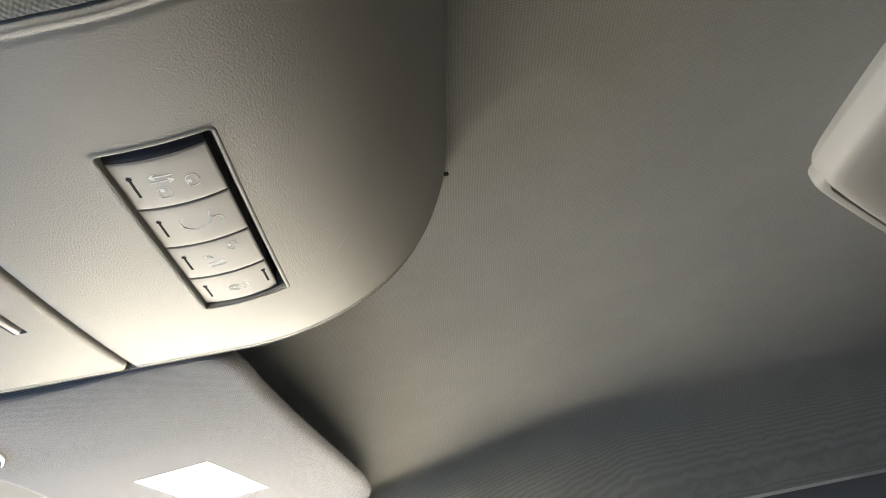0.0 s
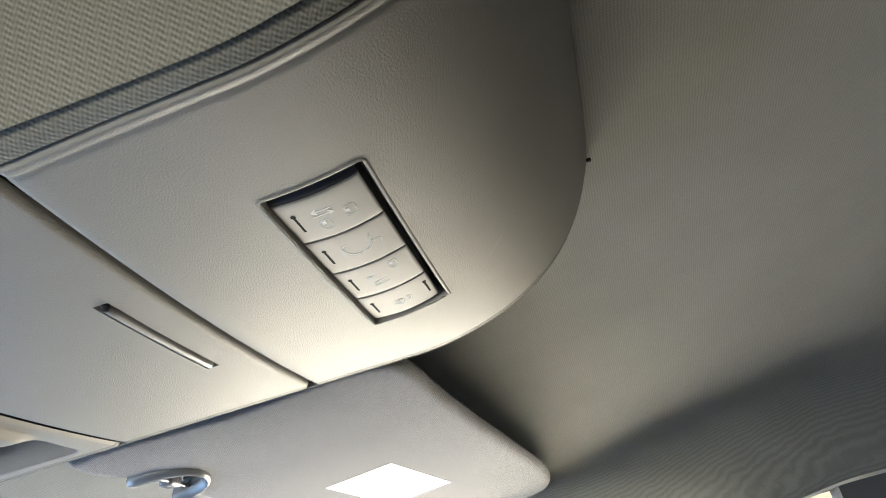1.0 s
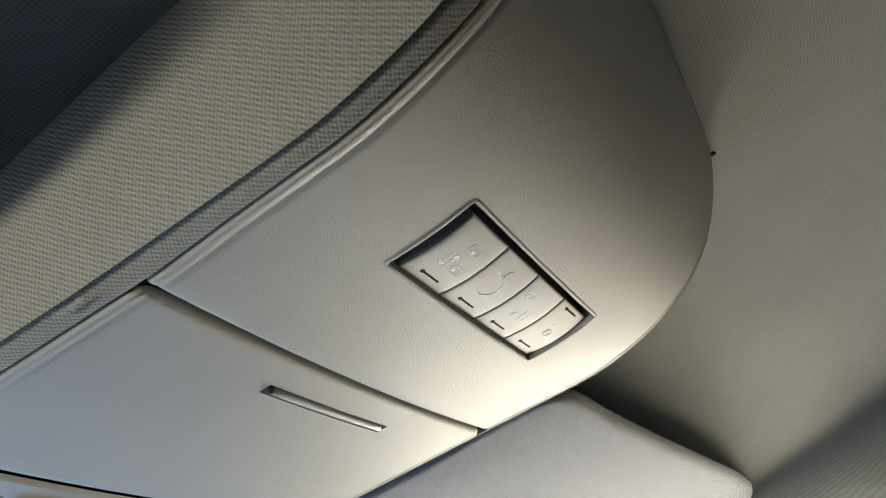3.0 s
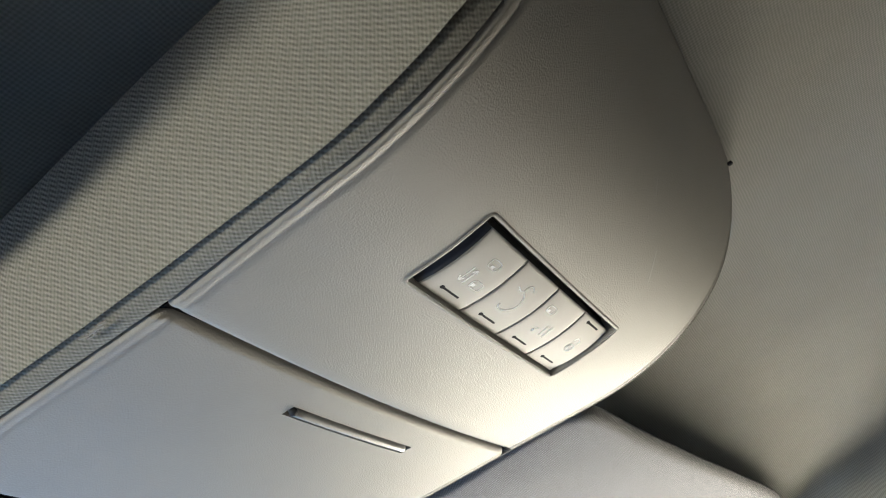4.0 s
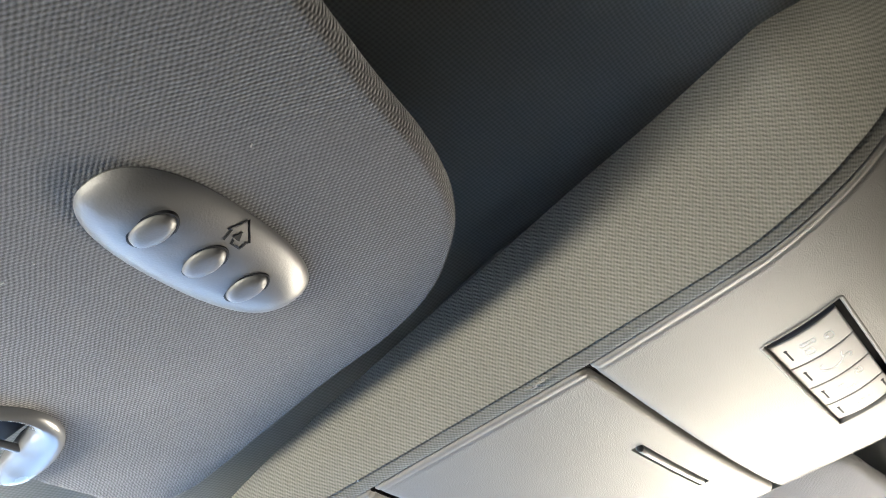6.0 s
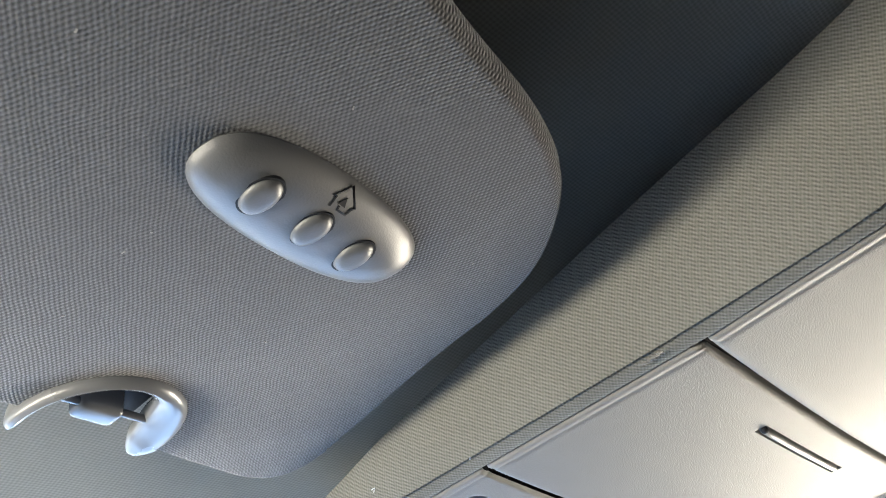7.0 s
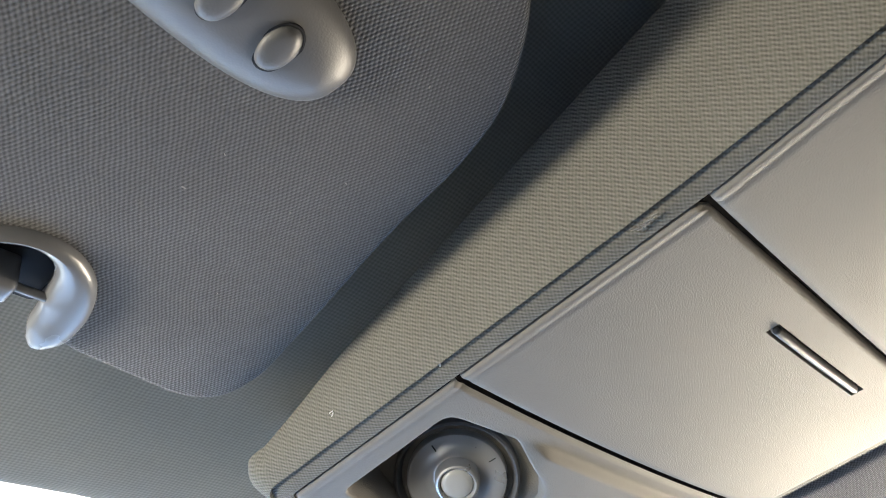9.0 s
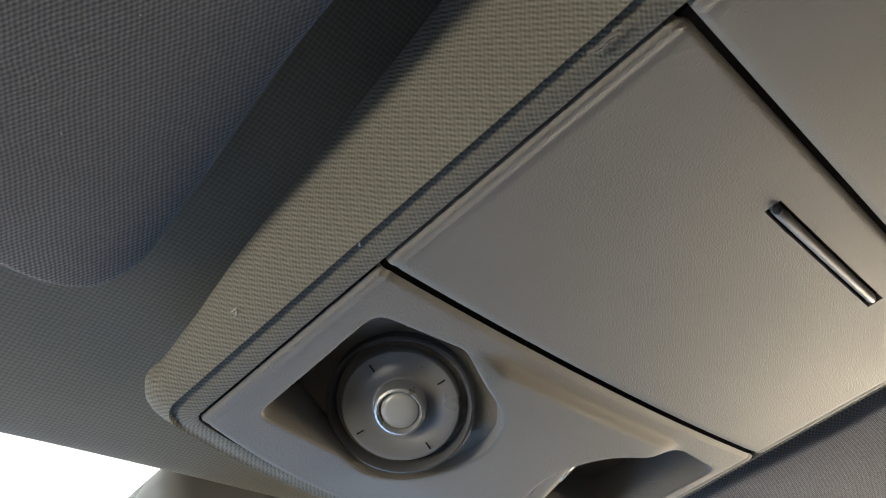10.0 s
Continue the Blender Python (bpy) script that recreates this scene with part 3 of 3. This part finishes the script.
def build_reading_lamp(s):
    """A round swivelling lamp that faces its own seat; s is -1 for the driver's."""
    axis = Vector((s * LAMP_AXIS.x, LAMP_AXIS.y, LAMP_AXIS.z))
    base = Vector((s * LAMP.x, LAMP.y, LAMP.z)) - axis * (0.010 if s > 0 else 0.0)
    lamp_body = part("reading_lamp", bmesh.new(), SATIN, console, "round swivelling reading lamp")
    bm = bmesh.new()
    disc_rings(bm, base, axis, [(0.0315, -0.006), (0.0315, 0.0005), (0.0308, 0.0022), (0.0298, 0.0026), (0.0287, 0.0016), (0.0276, -0.0035), (0.0262, -0.0040)], 64, False)
    part("outer_ring", bm, RING, lamp_body)
    bm = bmesh.new()
    disc_rings(bm, base, axis, [(0.0250, -0.005), (0.0250, 0.0014), (0.0243, 0.0026), (0.0225, 0.0030), (0.0165, 0.0004), (0.0125, -0.0006), (0.0115, -0.0004), (0.0110, 0.0)], 64, True)
    part("swivel_face", bm, SILVER, lamp_body, "satin silver-grey dished face")
    bm = bmesh.new()
    disc_rings(bm, base, axis, [(0.0112, -0.001), (0.0109, 0.0060), (0.0103, 0.0078), (0.0094, 0.0082), (0.0086, 0.0074), (0.0081, 0.005)], 48, True)
    part("knob", bm, SILVER, lamp_body, "short round collar round the lens")
    bm = bmesh.new()
    disc_rings(bm, base, axis, [(0.0080, 0.004), (0.0080, 0.0062), (0.0073, 0.0071), (0.0052, 0.0077), (0.0025, 0.0079)], 40, True)
    part("lens", bm, LENS, lamp_body, "frosted pale lens")
    # small tick marks on the dished face
    turn = Vector((0, 0, 1)).rotation_difference(axis).to_matrix()
    for a in (35, 125, 215, 305):
        bm = bmesh.new()
        d = Vector((math.cos(radians(a)), math.sin(radians(a)), 0))
        p, q = [base + turn @ (d * r + Vector((0, 0, 0.0030))) for r in (0.0190, 0.0222)]
        stroke(bm, [p, q], 0.0007)
        part("tick", bm, DARK, lamp_body, "", False)


for s in (-1, 1):
    build_reading_lamp(s)


def build_surround():
    """Knitted cloth wrapped round the sides and the front of the console: a narrow flat band, a crease, then a bolster up to the roof."""
    path = []
    for y in steps(-0.057, 0.3505, 70):
        path.append((-half_width(y), y, -1.0, 0.0))
    cx, cy, r = -0.1320, 0.3515, 0.0040
    for a in steps(0, 72, 8)[1:]:
        path.append((cx - r * math.cos(radians(a)), cy + r * math.sin(radians(a)), -math.cos(radians(a)), math.sin(radians(a))))
    for x in steps(-0.1305, 0, 24):
        n = Vector((0.333 * x / 0.135 * 1.0, 1)).normalized()
        path.append((x, front_edge(x), n.x, n.y))
    path += [(-x, y, -nx, ny) for x, y, nx, ny in path[-2::-1]]
    bm = bmesh.new()
    rows = []
    for x, y, nx, ny in path:
        out = bow(y) if x < 0 else 0
        x -= out
        side = min(1, abs(nx)) ** 0.7
        zr = console_z(y) + 0.0012 + 0.0003 * side * smooth_step(-0.03, 0.03, y)
        top_z = lerp_table([(-0.06, 1.286), (0.0, 1.276), (0.06, 1.266), (0.2, 1.244), (0.30, 1.228), (0.37, 1.213)], y)
        wk = lerp_table([(-0.06, 0.002), (-0.04, 0.006), (-0.02, 0.0115), (0.0, 0.0148), (0.03, 0.0158), (0.06, 0.0152), (0.10, 0.0138), (0.15, 0.0125), (0.36, 0.0125)], y) * side + 0.0095 * (1 - side) - out * 0.9
        lift = (0.04 if x < 0 else 0.40) * wk
        groove = (0.0032 if x < 0 else 0) * side * smooth_step(0.002, 0.010, wk)
        top_x = lerp_table([(-0.06, 0.136), (-0.03, 0.155), (0.0, 0.166), (0.09, 0.166), (0.15, 0.164), (0.22, 0.1612), (0.26, 0.160), (0.29, 0.1588), (0.325, 0.1560), (0.35, 0.1550), (0.37, 0.1550)], y)
        wt = max(wk + 0.003, (top_x - half_width(y) - out) * side + 0.0135 * (1 - side))
        h = max(0.0072, top_z - zr)
        # the bolster runs out to a blunt tip at the front corner
        turn = math.degrees(math.acos(max(-1, min(1, abs(nx))))) / 72
        if y > 0.31 and turn <= 1.001:
            wt *= 1 + 0.15 * math.sin(math.pi * turn)
        # the band slopes up into a crease under the overhanging edge of the bolster
        sec = [(0.0013, 0.006), (0.0014, 0.0008), (wk * 0.18, 0.0007), (wk * 0.40, 0.0007 + lift * 0.48 + groove * 0.06), (wk * 0.58, 0.0007 + lift * 0.90 + groove * 0.28), (wk * 0.66, 0.0007 + lift * 1.06 + groove * 0.46), (wk * 0.76, 0.0007 + lift * 1.08 + groove * 0.76), (wk * 0.88, 0.0007 + lift * 0.98 + groove), (wk * 0.97, 0.0009 + lift + groove * 0.6), (wk, 0.0015 + lift)]
        rise = 0.0015 + lift
        for f in steps(0.03, 1, 14):
            bulge = 0.003 * side * math.sin(math.pi * f)
            sec.append((wk + (wt - wk) * f + bulge, rise + (h - rise) * f))
        # the cloth turns in over the top and runs on up to the roof
        for a in (25, 50, 68):
            sec.append((wt + 0.0008 - 0.010 * (1 - math.cos(radians(a))), h + 0.007 * math.sin(radians(a))))
        sec.append((wt - 0.040, roof_z(y) + 0.004 - zr))
        rows.append([(x + shift(y) + nx * d, y + ny * d, zr + z) for d, z in sec])
    sheet(bm, rows, mapped=True)
    return part("cloth_surround", bm, BOLSTER, console, "beige-grey knitted cloth bolster with a creased edge")


build_surround()


# ---- sun visors ----
def visor_z(x, y):
    return 1.2205 - 0.11 * (abs(x) - 0.22) - 0.03 * (y - 0.16)


CLIP_X, CLIP_Y = {-1: 0.3000, 1: 0.2800}, 0.3050


def visor_outline(s):
    if s < 0:
        rear = [(0.600, 0.062), (0.560, 0.056), (0.480, 0.062), (0.400, 0.077), (0.3157, 0.0962), (0.2700, 0.1055), (0.2362, 0.1210), (0.2100, 0.1508), (0.2008, 0.1810), (0.1985, 0.218)]
    else:
        rear = [(0.640, 0.075), (0.628, 0.050), (0.590, 0.0405), (0.540, 0.0430), (0.465, 0.0545), (0.375, 0.0690), (0.2800, 0.0825), (0.2400, 0.0865), (0.2130, 0.0925), (0.2010, 0.1050), (0.1965, 0.1300), (0.1970, 0.1660), (0.1985, 0.215)]
    c = CLIP_X[s]
    front = [(0.1890, 0.290), (0.1878, 0.313), (0.1955, 0.3290), (0.2120, 0.3330), (0.2300, 0.3295), (c - 0.033, 0.3205)]
    tail = [(c + 0.037, 0.3035), (0.42, 0.288), (0.56, 0.270), (0.600, 0.258), (0.615, 0.235), (0.618, 0.16), (0.615, 0.085)]
    if s > 0:
        tail[2:] = [(0.58, 0.268), (0.625, 0.255), (0.640, 0.235), (0.643, 0.16), (0.642, 0.100)]
    # catch notch, open to the front
    notch = [(c - 0.0240 * math.cos(radians(a)), CLIP_Y + 0.006 - 0.0325 * math.sin(radians(a))) for a in steps(-2, 172, 22)]
    return rear + front, notch, tail


def dense_outline(s):
    body, notch, tail = visor_outline(s)

    def run(points, n=5):
        out = []
        P = [Vector(p) for p in points]
        for k in range(len(P) - 1):
            p0, p1, p2, p3 = P[max(0, k - 1)], P[k], P[k + 1], P[min(len(P) - 1, k + 2)]
            for t in steps(0, 1, n)[:-1]:
                out.append(tuple(0.5 * (2 * p1 + (p2 - p0) * t + (2 * p0 - 5 * p1 + 4 * p2 - p3) * t * t + (3 * p1 - p0 - 3 * p2 + p3) * t ** 3)))
        out.append(tuple(P[-1]))
        return out

    return fair(run(body) + notch + run(tail + [body[0]])[:-1], 0.0022, 4)


def build_visor(s, label):
    v = thing("sun_visor", (s * 0.40, 0.19, 1.205), label, "sun visor", "sun visors")
    outline = [(s * x, y) for x, y in dense_outline(s)]
    bm = bmesh.new()
    rings = []
    if s < 0:
        profile = ((0.0048, 0.0), (0.0032, 0.0005), (0.0018, 0.0018), (0.0006, 0.0040), (0.0, 0.0075), (0.0006, 0.0110), (0.0020, 0.0140), (0.0046, 0.0155))
    else:
        profile = ((0.0100, 0.0), (0.0070, 0.0004), (0.0044, 0.0013), (0.0024, 0.0026), (0.0008, 0.0046), (0.0, 0.0066), (0.0006, 0.0086), (0.0030, 0.0108), (0.0080, 0.0125))
    for d, z in profile:
        rings.append([(x, y, visor_z(x, y) + z) for x, y in (inset_far(outline, d) if d else outline)])
    ring_loft(bm, rings, hollow=True)
    part("cloth_body", bm, VISOR, v, "dark grey knitted cloth pad")
    # satin trim round the catch notch: a fat rounded rim, wider towards its inner end
    bm = bmesh.new()
    rings = []
    for a in steps(-26, 192, 60):
        ca, sa = math.cos(radians(a)), math.sin(radians(a))
        w = lerp_table([(-26, 0.0150), (20, 0.0175), (60, 0.0120), (90, 0.0085), (140, 0.0075), (192, 0.0070)], a)
        e = min(1.0, math.sqrt(max(0.0, (a + 26) / 16)), math.sqrt(max(0.0, (192 - a) / 10)))
        ring = []
        for k in range(18):
            b = 2 * math.pi * k / 18
            f = 0.5 - 0.5 * math.cos(b) * (0.15 + 0.85 * e)
            z = (-0.0042 * math.sin(b) if math.sin(b) > 0 else -0.010 * math.sin(b)) * (0.2 + 0.8 * e) + 0.0045 * max(0, f - 0.45)
            rx, ry = 0.0325 - w * f, 0.0375 - w * 0.8 * f
            x, y = s * (CLIP_X[s] - rx * ca), CLIP_Y + 0.002 - ry * sa
            ring.append((x, y, visor_z(x, y) + z))
        rings.append(ring)
    ring_loft(bm, rings)
    part("notch_trim", bm, SATIN, v, "satin grey plastic rim of the catch notch")
    return v


driver_visor = build_visor(-1, "dark grey cloth sun visor with a three-button garage opener")
passenger_visor = build_visor(1, "grey cloth sun visor with a white label, folded up")

# white label on the passenger's visor
bm = bmesh.new()
o, ex, ey = Vector((0.3895, 0.1560)), Vector((0.103, -0.028)), Vector((0.009, 0.0625))
quad = [o, o + ex, o + ex + ey, o + ey]
low = [(p.x, p.y, visor_z(p.x, p.y) + 0.0004) for p in quad]
top = [(p.x, p.y, visor_z(p.x, p.y) - 0.0004) for p in quad]
ring_loft(bm, [low, top])
part("label", bm, PAPER, passenger_visor, "plain white paper label", False)


# added dark box draws the shaded notch where the rear end meets the headliner
bm = bmesh.new()
box(bm, (0.1190, -0.0618, 1.2780), (0.1214, -0.0588, 1.2802), 0.0008, 2)
part("notch_shade", bm, DARK, console, "tiny added dark box that draws the shaded notch at the rear corner")

# faint scratches on the plastic
for a, b, w in (((0.047, 0.006), (0.033, -0.005), 0.0005), ((0.003, -0.018), (-0.003, -0.0225), 0.0004)):
    bm = bmesh.new()
    stroke(bm, [(a[0] + (b[0] - a[0]) * f, a[1] + (b[1] - a[1]) * f, panel_z(a[0] + (b[0] - a[0]) * f, a[1] + (b[1] - a[1]) * f) + 0.00015) for f in steps(0, 1, 5)], w)
    part("scratch", bm, SMOOTH, console, "faint pale scratch", False)


# bits of lint on the cloth
for a, b, w in (((-0.1548, 0.3047, 1.2115), (-0.1538, 0.3066, 1.2112), 0.0005), ((-0.1556, 0.3040, 1.2118), (-0.1560, 0.3056, 1.2116), 0.0004), ((-0.1474, 0.2498, 1.2044), (-0.1466, 0.2506, 1.2042), 0.0006)):
    bm = bmesh.new()
    stroke(bm, [a, b], w, lift=0.0004)
    part("lint", bm, PAPER, console, "white speck of lint", False)


# pale scuff on the band beside the door
for k in range(6):
    rng = random.Random(40 + k)
    x, y = -0.1440 - rng.random() * 0.004, 0.1445 + rng.random() * 0.010
    bm = bmesh.new()
    stroke(bm, [(x, y, 1.2020), (x + rng.uniform(-0.0015, 0.0015), y + rng.uniform(0.002, 0.004), 1.2020)], 0.0006, lift=0.0006)
    part("scuff", bm, BEIGE, console, "pale scuff on the cloth", False)

# rubbed pale patch on the door beside its pull
for k in range(9):
    rng = random.Random(70 + k)
    x, y = -0.0610 + rng.uniform(-0.006, 0.006), 0.1660 + rng.uniform(-0.0035, 0.0035)
    run = rng.uniform(0.0012, 0.0040)
    bm = bmesh.new()
    stroke(bm, [(x + run * f, y - run * 0.75 * f, panel_z(x + run * f, y) + 0.00022) for f in steps(0, 1, 3)], rng.uniform(0.0002, 0.0005))
    part("scuff", bm, SMOOTH, console, "faint pale rub mark", False)

# lint on the driver's visor
rng = random.Random(7)
for k in range(26):
    x, y, a = -rng.uniform(0.225, 0.43), rng.uniform(0.125, 0.315), rng.uniform(0, 6.28)
    if abs(x + 0.306) < 0.05 and abs(y - 0.172) < 0.028 or abs(x + 0.30) < 0.045 and y > 0.25:
        continue
    d = rng.uniform(0.0003, 0.0014)
    bm = bmesh.new()
    p = (x, y, visor_z(x, y) + 0.0001)
    q = (x + d * math.cos(a), y + d * math.sin(a), visor_z(x + d * math.cos(a), y + d * math.sin(a)) + 0.0001)
    stroke(bm, [p, q], rng.uniform(0.0003, 0.0005), lift=0.0003)
    part("lint", bm, BEIGE, driver_visor, "pale speck of lint", False)


def build_opener():
    cx, cy, tilt = -0.3062, 0.1718, radians(9.5)
    c, s = math.cos(tilt), math.sin(tilt)

    def at(u, v, h):
        x, y = cx + u * c - v * s, cy + u * s + v * c
        return (x, y, visor_z(x, y) - h)

    def oval(k, h, n=56):
        pts = []
        for i in range(n):
            a = 2 * math.pi * i / n
            ca, sa = math.cos(a), math.sin(a)
            u = 0.0455 * math.copysign(abs(ca) ** 0.80, ca)
            v = 0.0186 * math.copysign(abs(sa) ** 0.80, sa)
            pts.append(at(u * (0.0455 - k) / 0.0455, v * (0.0186 - k) / 0.0186, h))
        return pts

    bm = bmesh.new()
    ring_loft(bm, [oval(0, -0.003), oval(-0.0003, 0.0004), oval(0.0005, 0.0016), oval(0.0018, 0.0029), oval(0.0040, 0.0043), oval(0.0070, 0.0055), oval(0.0105, 0.0063), oval(0.0145, 0.0066)])
    plate = part("opener_plate", bm, OPENER, driver_visor, "smooth grey oval button plate")
    for bx, by in ((-0.3297, 0.1672), (-0.3076, 0.1714), (-0.2867, 0.1753)):
        bm = bmesh.new()
        prof = ((0.0, 0.0040), (0.0, 0.0064), (0.0005, 0.0073), (0.0014, 0.0080), (0.0028, 0.0084), (0.0045, 0.0085))
        rings = []
        for k, h in prof:
            ring = []
            for i in range(32):
                a = 2 * math.pi * i / 32
                x, y = bx + (0.0054 - k) * math.cos(a), by + (0.0077 - k) * math.sin(a)
                ring.append((x, y, visor_z(x, y) - h))
            rings.append(ring)
        ring_loft(bm, rings)
        part("button", bm, OPENER, plate, "oval grey push button")
        bm = bmesh.new()
        rows = []
        for k, h in ((-0.0008, 0.0050), (-0.0007, 0.0065), (-0.0001, 0.0066), (0.0, 0.0055)):
            rows.append([(bx + (0.0054 - k) * math.cos(2 * math.pi * i / 32), by + (0.0077 - k) * math.sin(2 * math.pi * i / 32), visor_z(bx, by) - h + 0.11 * (0.0054 - k) * math.cos(2 * math.pi * i / 32)) for i in range(32)])
        sheet(bm, rows, True)
        part("button_gap", bm, DARK, plate)
    bm = bmesh.new()

    def face_height(x, y):
        u, v = (x - cx) * c + (y - cy) * s, -(x - cx) * s + (y - cy) * c
        lo, hi = 0.0, 0.018
        for _ in range(24):
            k = (lo + hi) / 2
            a, b = 0.0455 - k, 0.0186 - k
            if (abs(u) / a) ** 2.5 + (abs(v) / b) ** 2.5 < 1:
                lo = k
            else:
                hi = k
        return lerp_table([(0, 0.0008), (0.0005, 0.0016), (0.0018, 0.0029), (0.0040, 0.0043), (0.0070, 0.0055), (0.0105, 0.0063), (0.0145, 0.0066)], lo)

    P = lambda pts: [(x, y, visor_z(x, y) - face_height(x, y) - 0.0001) for x, y in pts]
    for line in HOUSE[:2]:
        fine = [(p[0] + (q[0] - p[0]) * k / 6, p[1] + (q[1] - p[1]) * k / 6) for p, q in zip(line, line[1:]) for k in range(6)] + [line[-1]]
        stroke(bm, P(fine), 0.0007, lift=0.0001)
    tri = P(HOUSE[2])
    low = [bm.verts.new(p) for p in tri]
    top = [bm.verts.new((p[0], p[1], p[2] - 0.0002)) for p in tri]
    bm.faces.new(top)
    for k in range(3):
        bm.faces.new((low[k], low[(k + 1) % 3], top[(k + 1) % 3], top[k]))
    part("house_sign", bm, DARK, plate, "small dark house symbol", False)


HOUSE = [[(-0.3012, 0.1594), (-0.3018, 0.1597), (-0.3025, 0.1619), (-0.3063, 0.1613), (-0.3066, 0.16)],
         [(-0.3096, 0.1608), (-0.3096, 0.1575), (-0.3106, 0.1574), (-0.3057, 0.1538), (-0.3009, 0.1591)],
         [(-0.3075, 0.1592), (-0.3056, 0.1569), (-0.3044, 0.1598)]]
build_opener()


def build_catch(s):
    """The plastic hook that holds the visor's pin."""
    c = thing("visor_catch", (s * (CLIP_X[s] + 0.002), 0.30, 1.272), "small dark plastic visor catch on the headliner", "visor catch", "visor catches")
    bm = bmesh.new()
    box(bm, (s * (CLIP_X[s] + 0.002) - 0.022, 0.283, 1.221), (s * (CLIP_X[s] + 0.002) + 0.022, 0.315, 1.278), 0.004, 3)
    part("base", bm, DARK, c)
    X = s * (CLIP_X[s] + 0.002)
    bm = bmesh.new()
    box(bm, (X - 0.010, 0.2945, 1.2075), (X + 0.008, 0.3060, 1.2260), 0.0028, 3)
    part("hook", bm, SATIN, c, "satin grey catch hook")
    bm = bmesh.new()
    n = 14
    ring = lambda x: [(x, 0.2975 + 0.0016 * math.cos(2 * math.pi * k / n), 1.2105 + 0.0016 * math.sin(2 * math.pi * k / n)) for k in range(n)]
    ring_loft(bm, [ring(X + x) for x in steps(-0.024, 0.022, 6)])
    part("pin", bm, SATIN, c, "thin grey pin")
    return c


for s in (-1, 1):
    build_catch(s)

# ---- rear roof unit ----
unit = thing("roof_unit", (0, -0.55, 1.29), "pale beige plastic roof unit behind the front console", "roof unit")


def mirrored(half):
    return smoothed(half + [(-x, y) for x, y in half[::-1]], 2)


FRAME = mirrored([(0.10, -0.327), (0.225, -0.328), (0.236, -0.331), (0.252, -0.342), (0.41, -0.488), (0.44, -0.54), (0.44, -0.80), (0.40, -0.85)])
COVER = mirrored([(0.10, -0.320), (0.196, -0.321), (0.214, -0.325), (0.2345, -0.3350), (0.390, -0.4785), (0.415, -0.54), (0.415, -0.80), (0.38, -0.83)])


def unit_ring(outline, inset, z):
    return [(x, y, z) for x, y in inset_ring(outline, inset)]


bm = bmesh.new()
ring_loft(bm, [unit_ring(FRAME, d, z) for d, z in ((0.0, 1.306), (0.0, 1.290), (0.001, 1.284), (0.003, 1.279), (0.006, 1.2765), (0.0105, 1.2755), (0.0125, 1.2765), (0.013, 1.283))])
part("base_frame", bm, BEIGE, unit)
bm = bmesh.new()
ring_loft(bm, [unit_ring(COVER, d, z) for d, z in ((0.001, 1.304), (0.0, 1.2885), (0.0005, 1.2870), (0.0035, 1.2800), (0.0065, 1.2745), (0.010, 1.2712), (0.016, 1.2690), (0.030, 1.2675))])
part("cover", bm, BEIGE, unit)

# ---- mirror bracket ----
bracket = thing("mirror_bracket", (0.0, 0.50, 1.22), "grey plastic mirror bracket cover on the windscreen", "mirror bracket")
bm = bmesh.new()
box(bm, (-0.094, 0.438, 1.180), (0.108, 0.54, 1.250), 0.016, 4)
part("cover", bm, SMOOTH, bracket)
bm = bmesh.new()
box(bm, (-0.06, 0.452, 1.165), (0.06, 0.50, 1.186), 0.008, 3)
part("socket", bm, DARK, bracket)
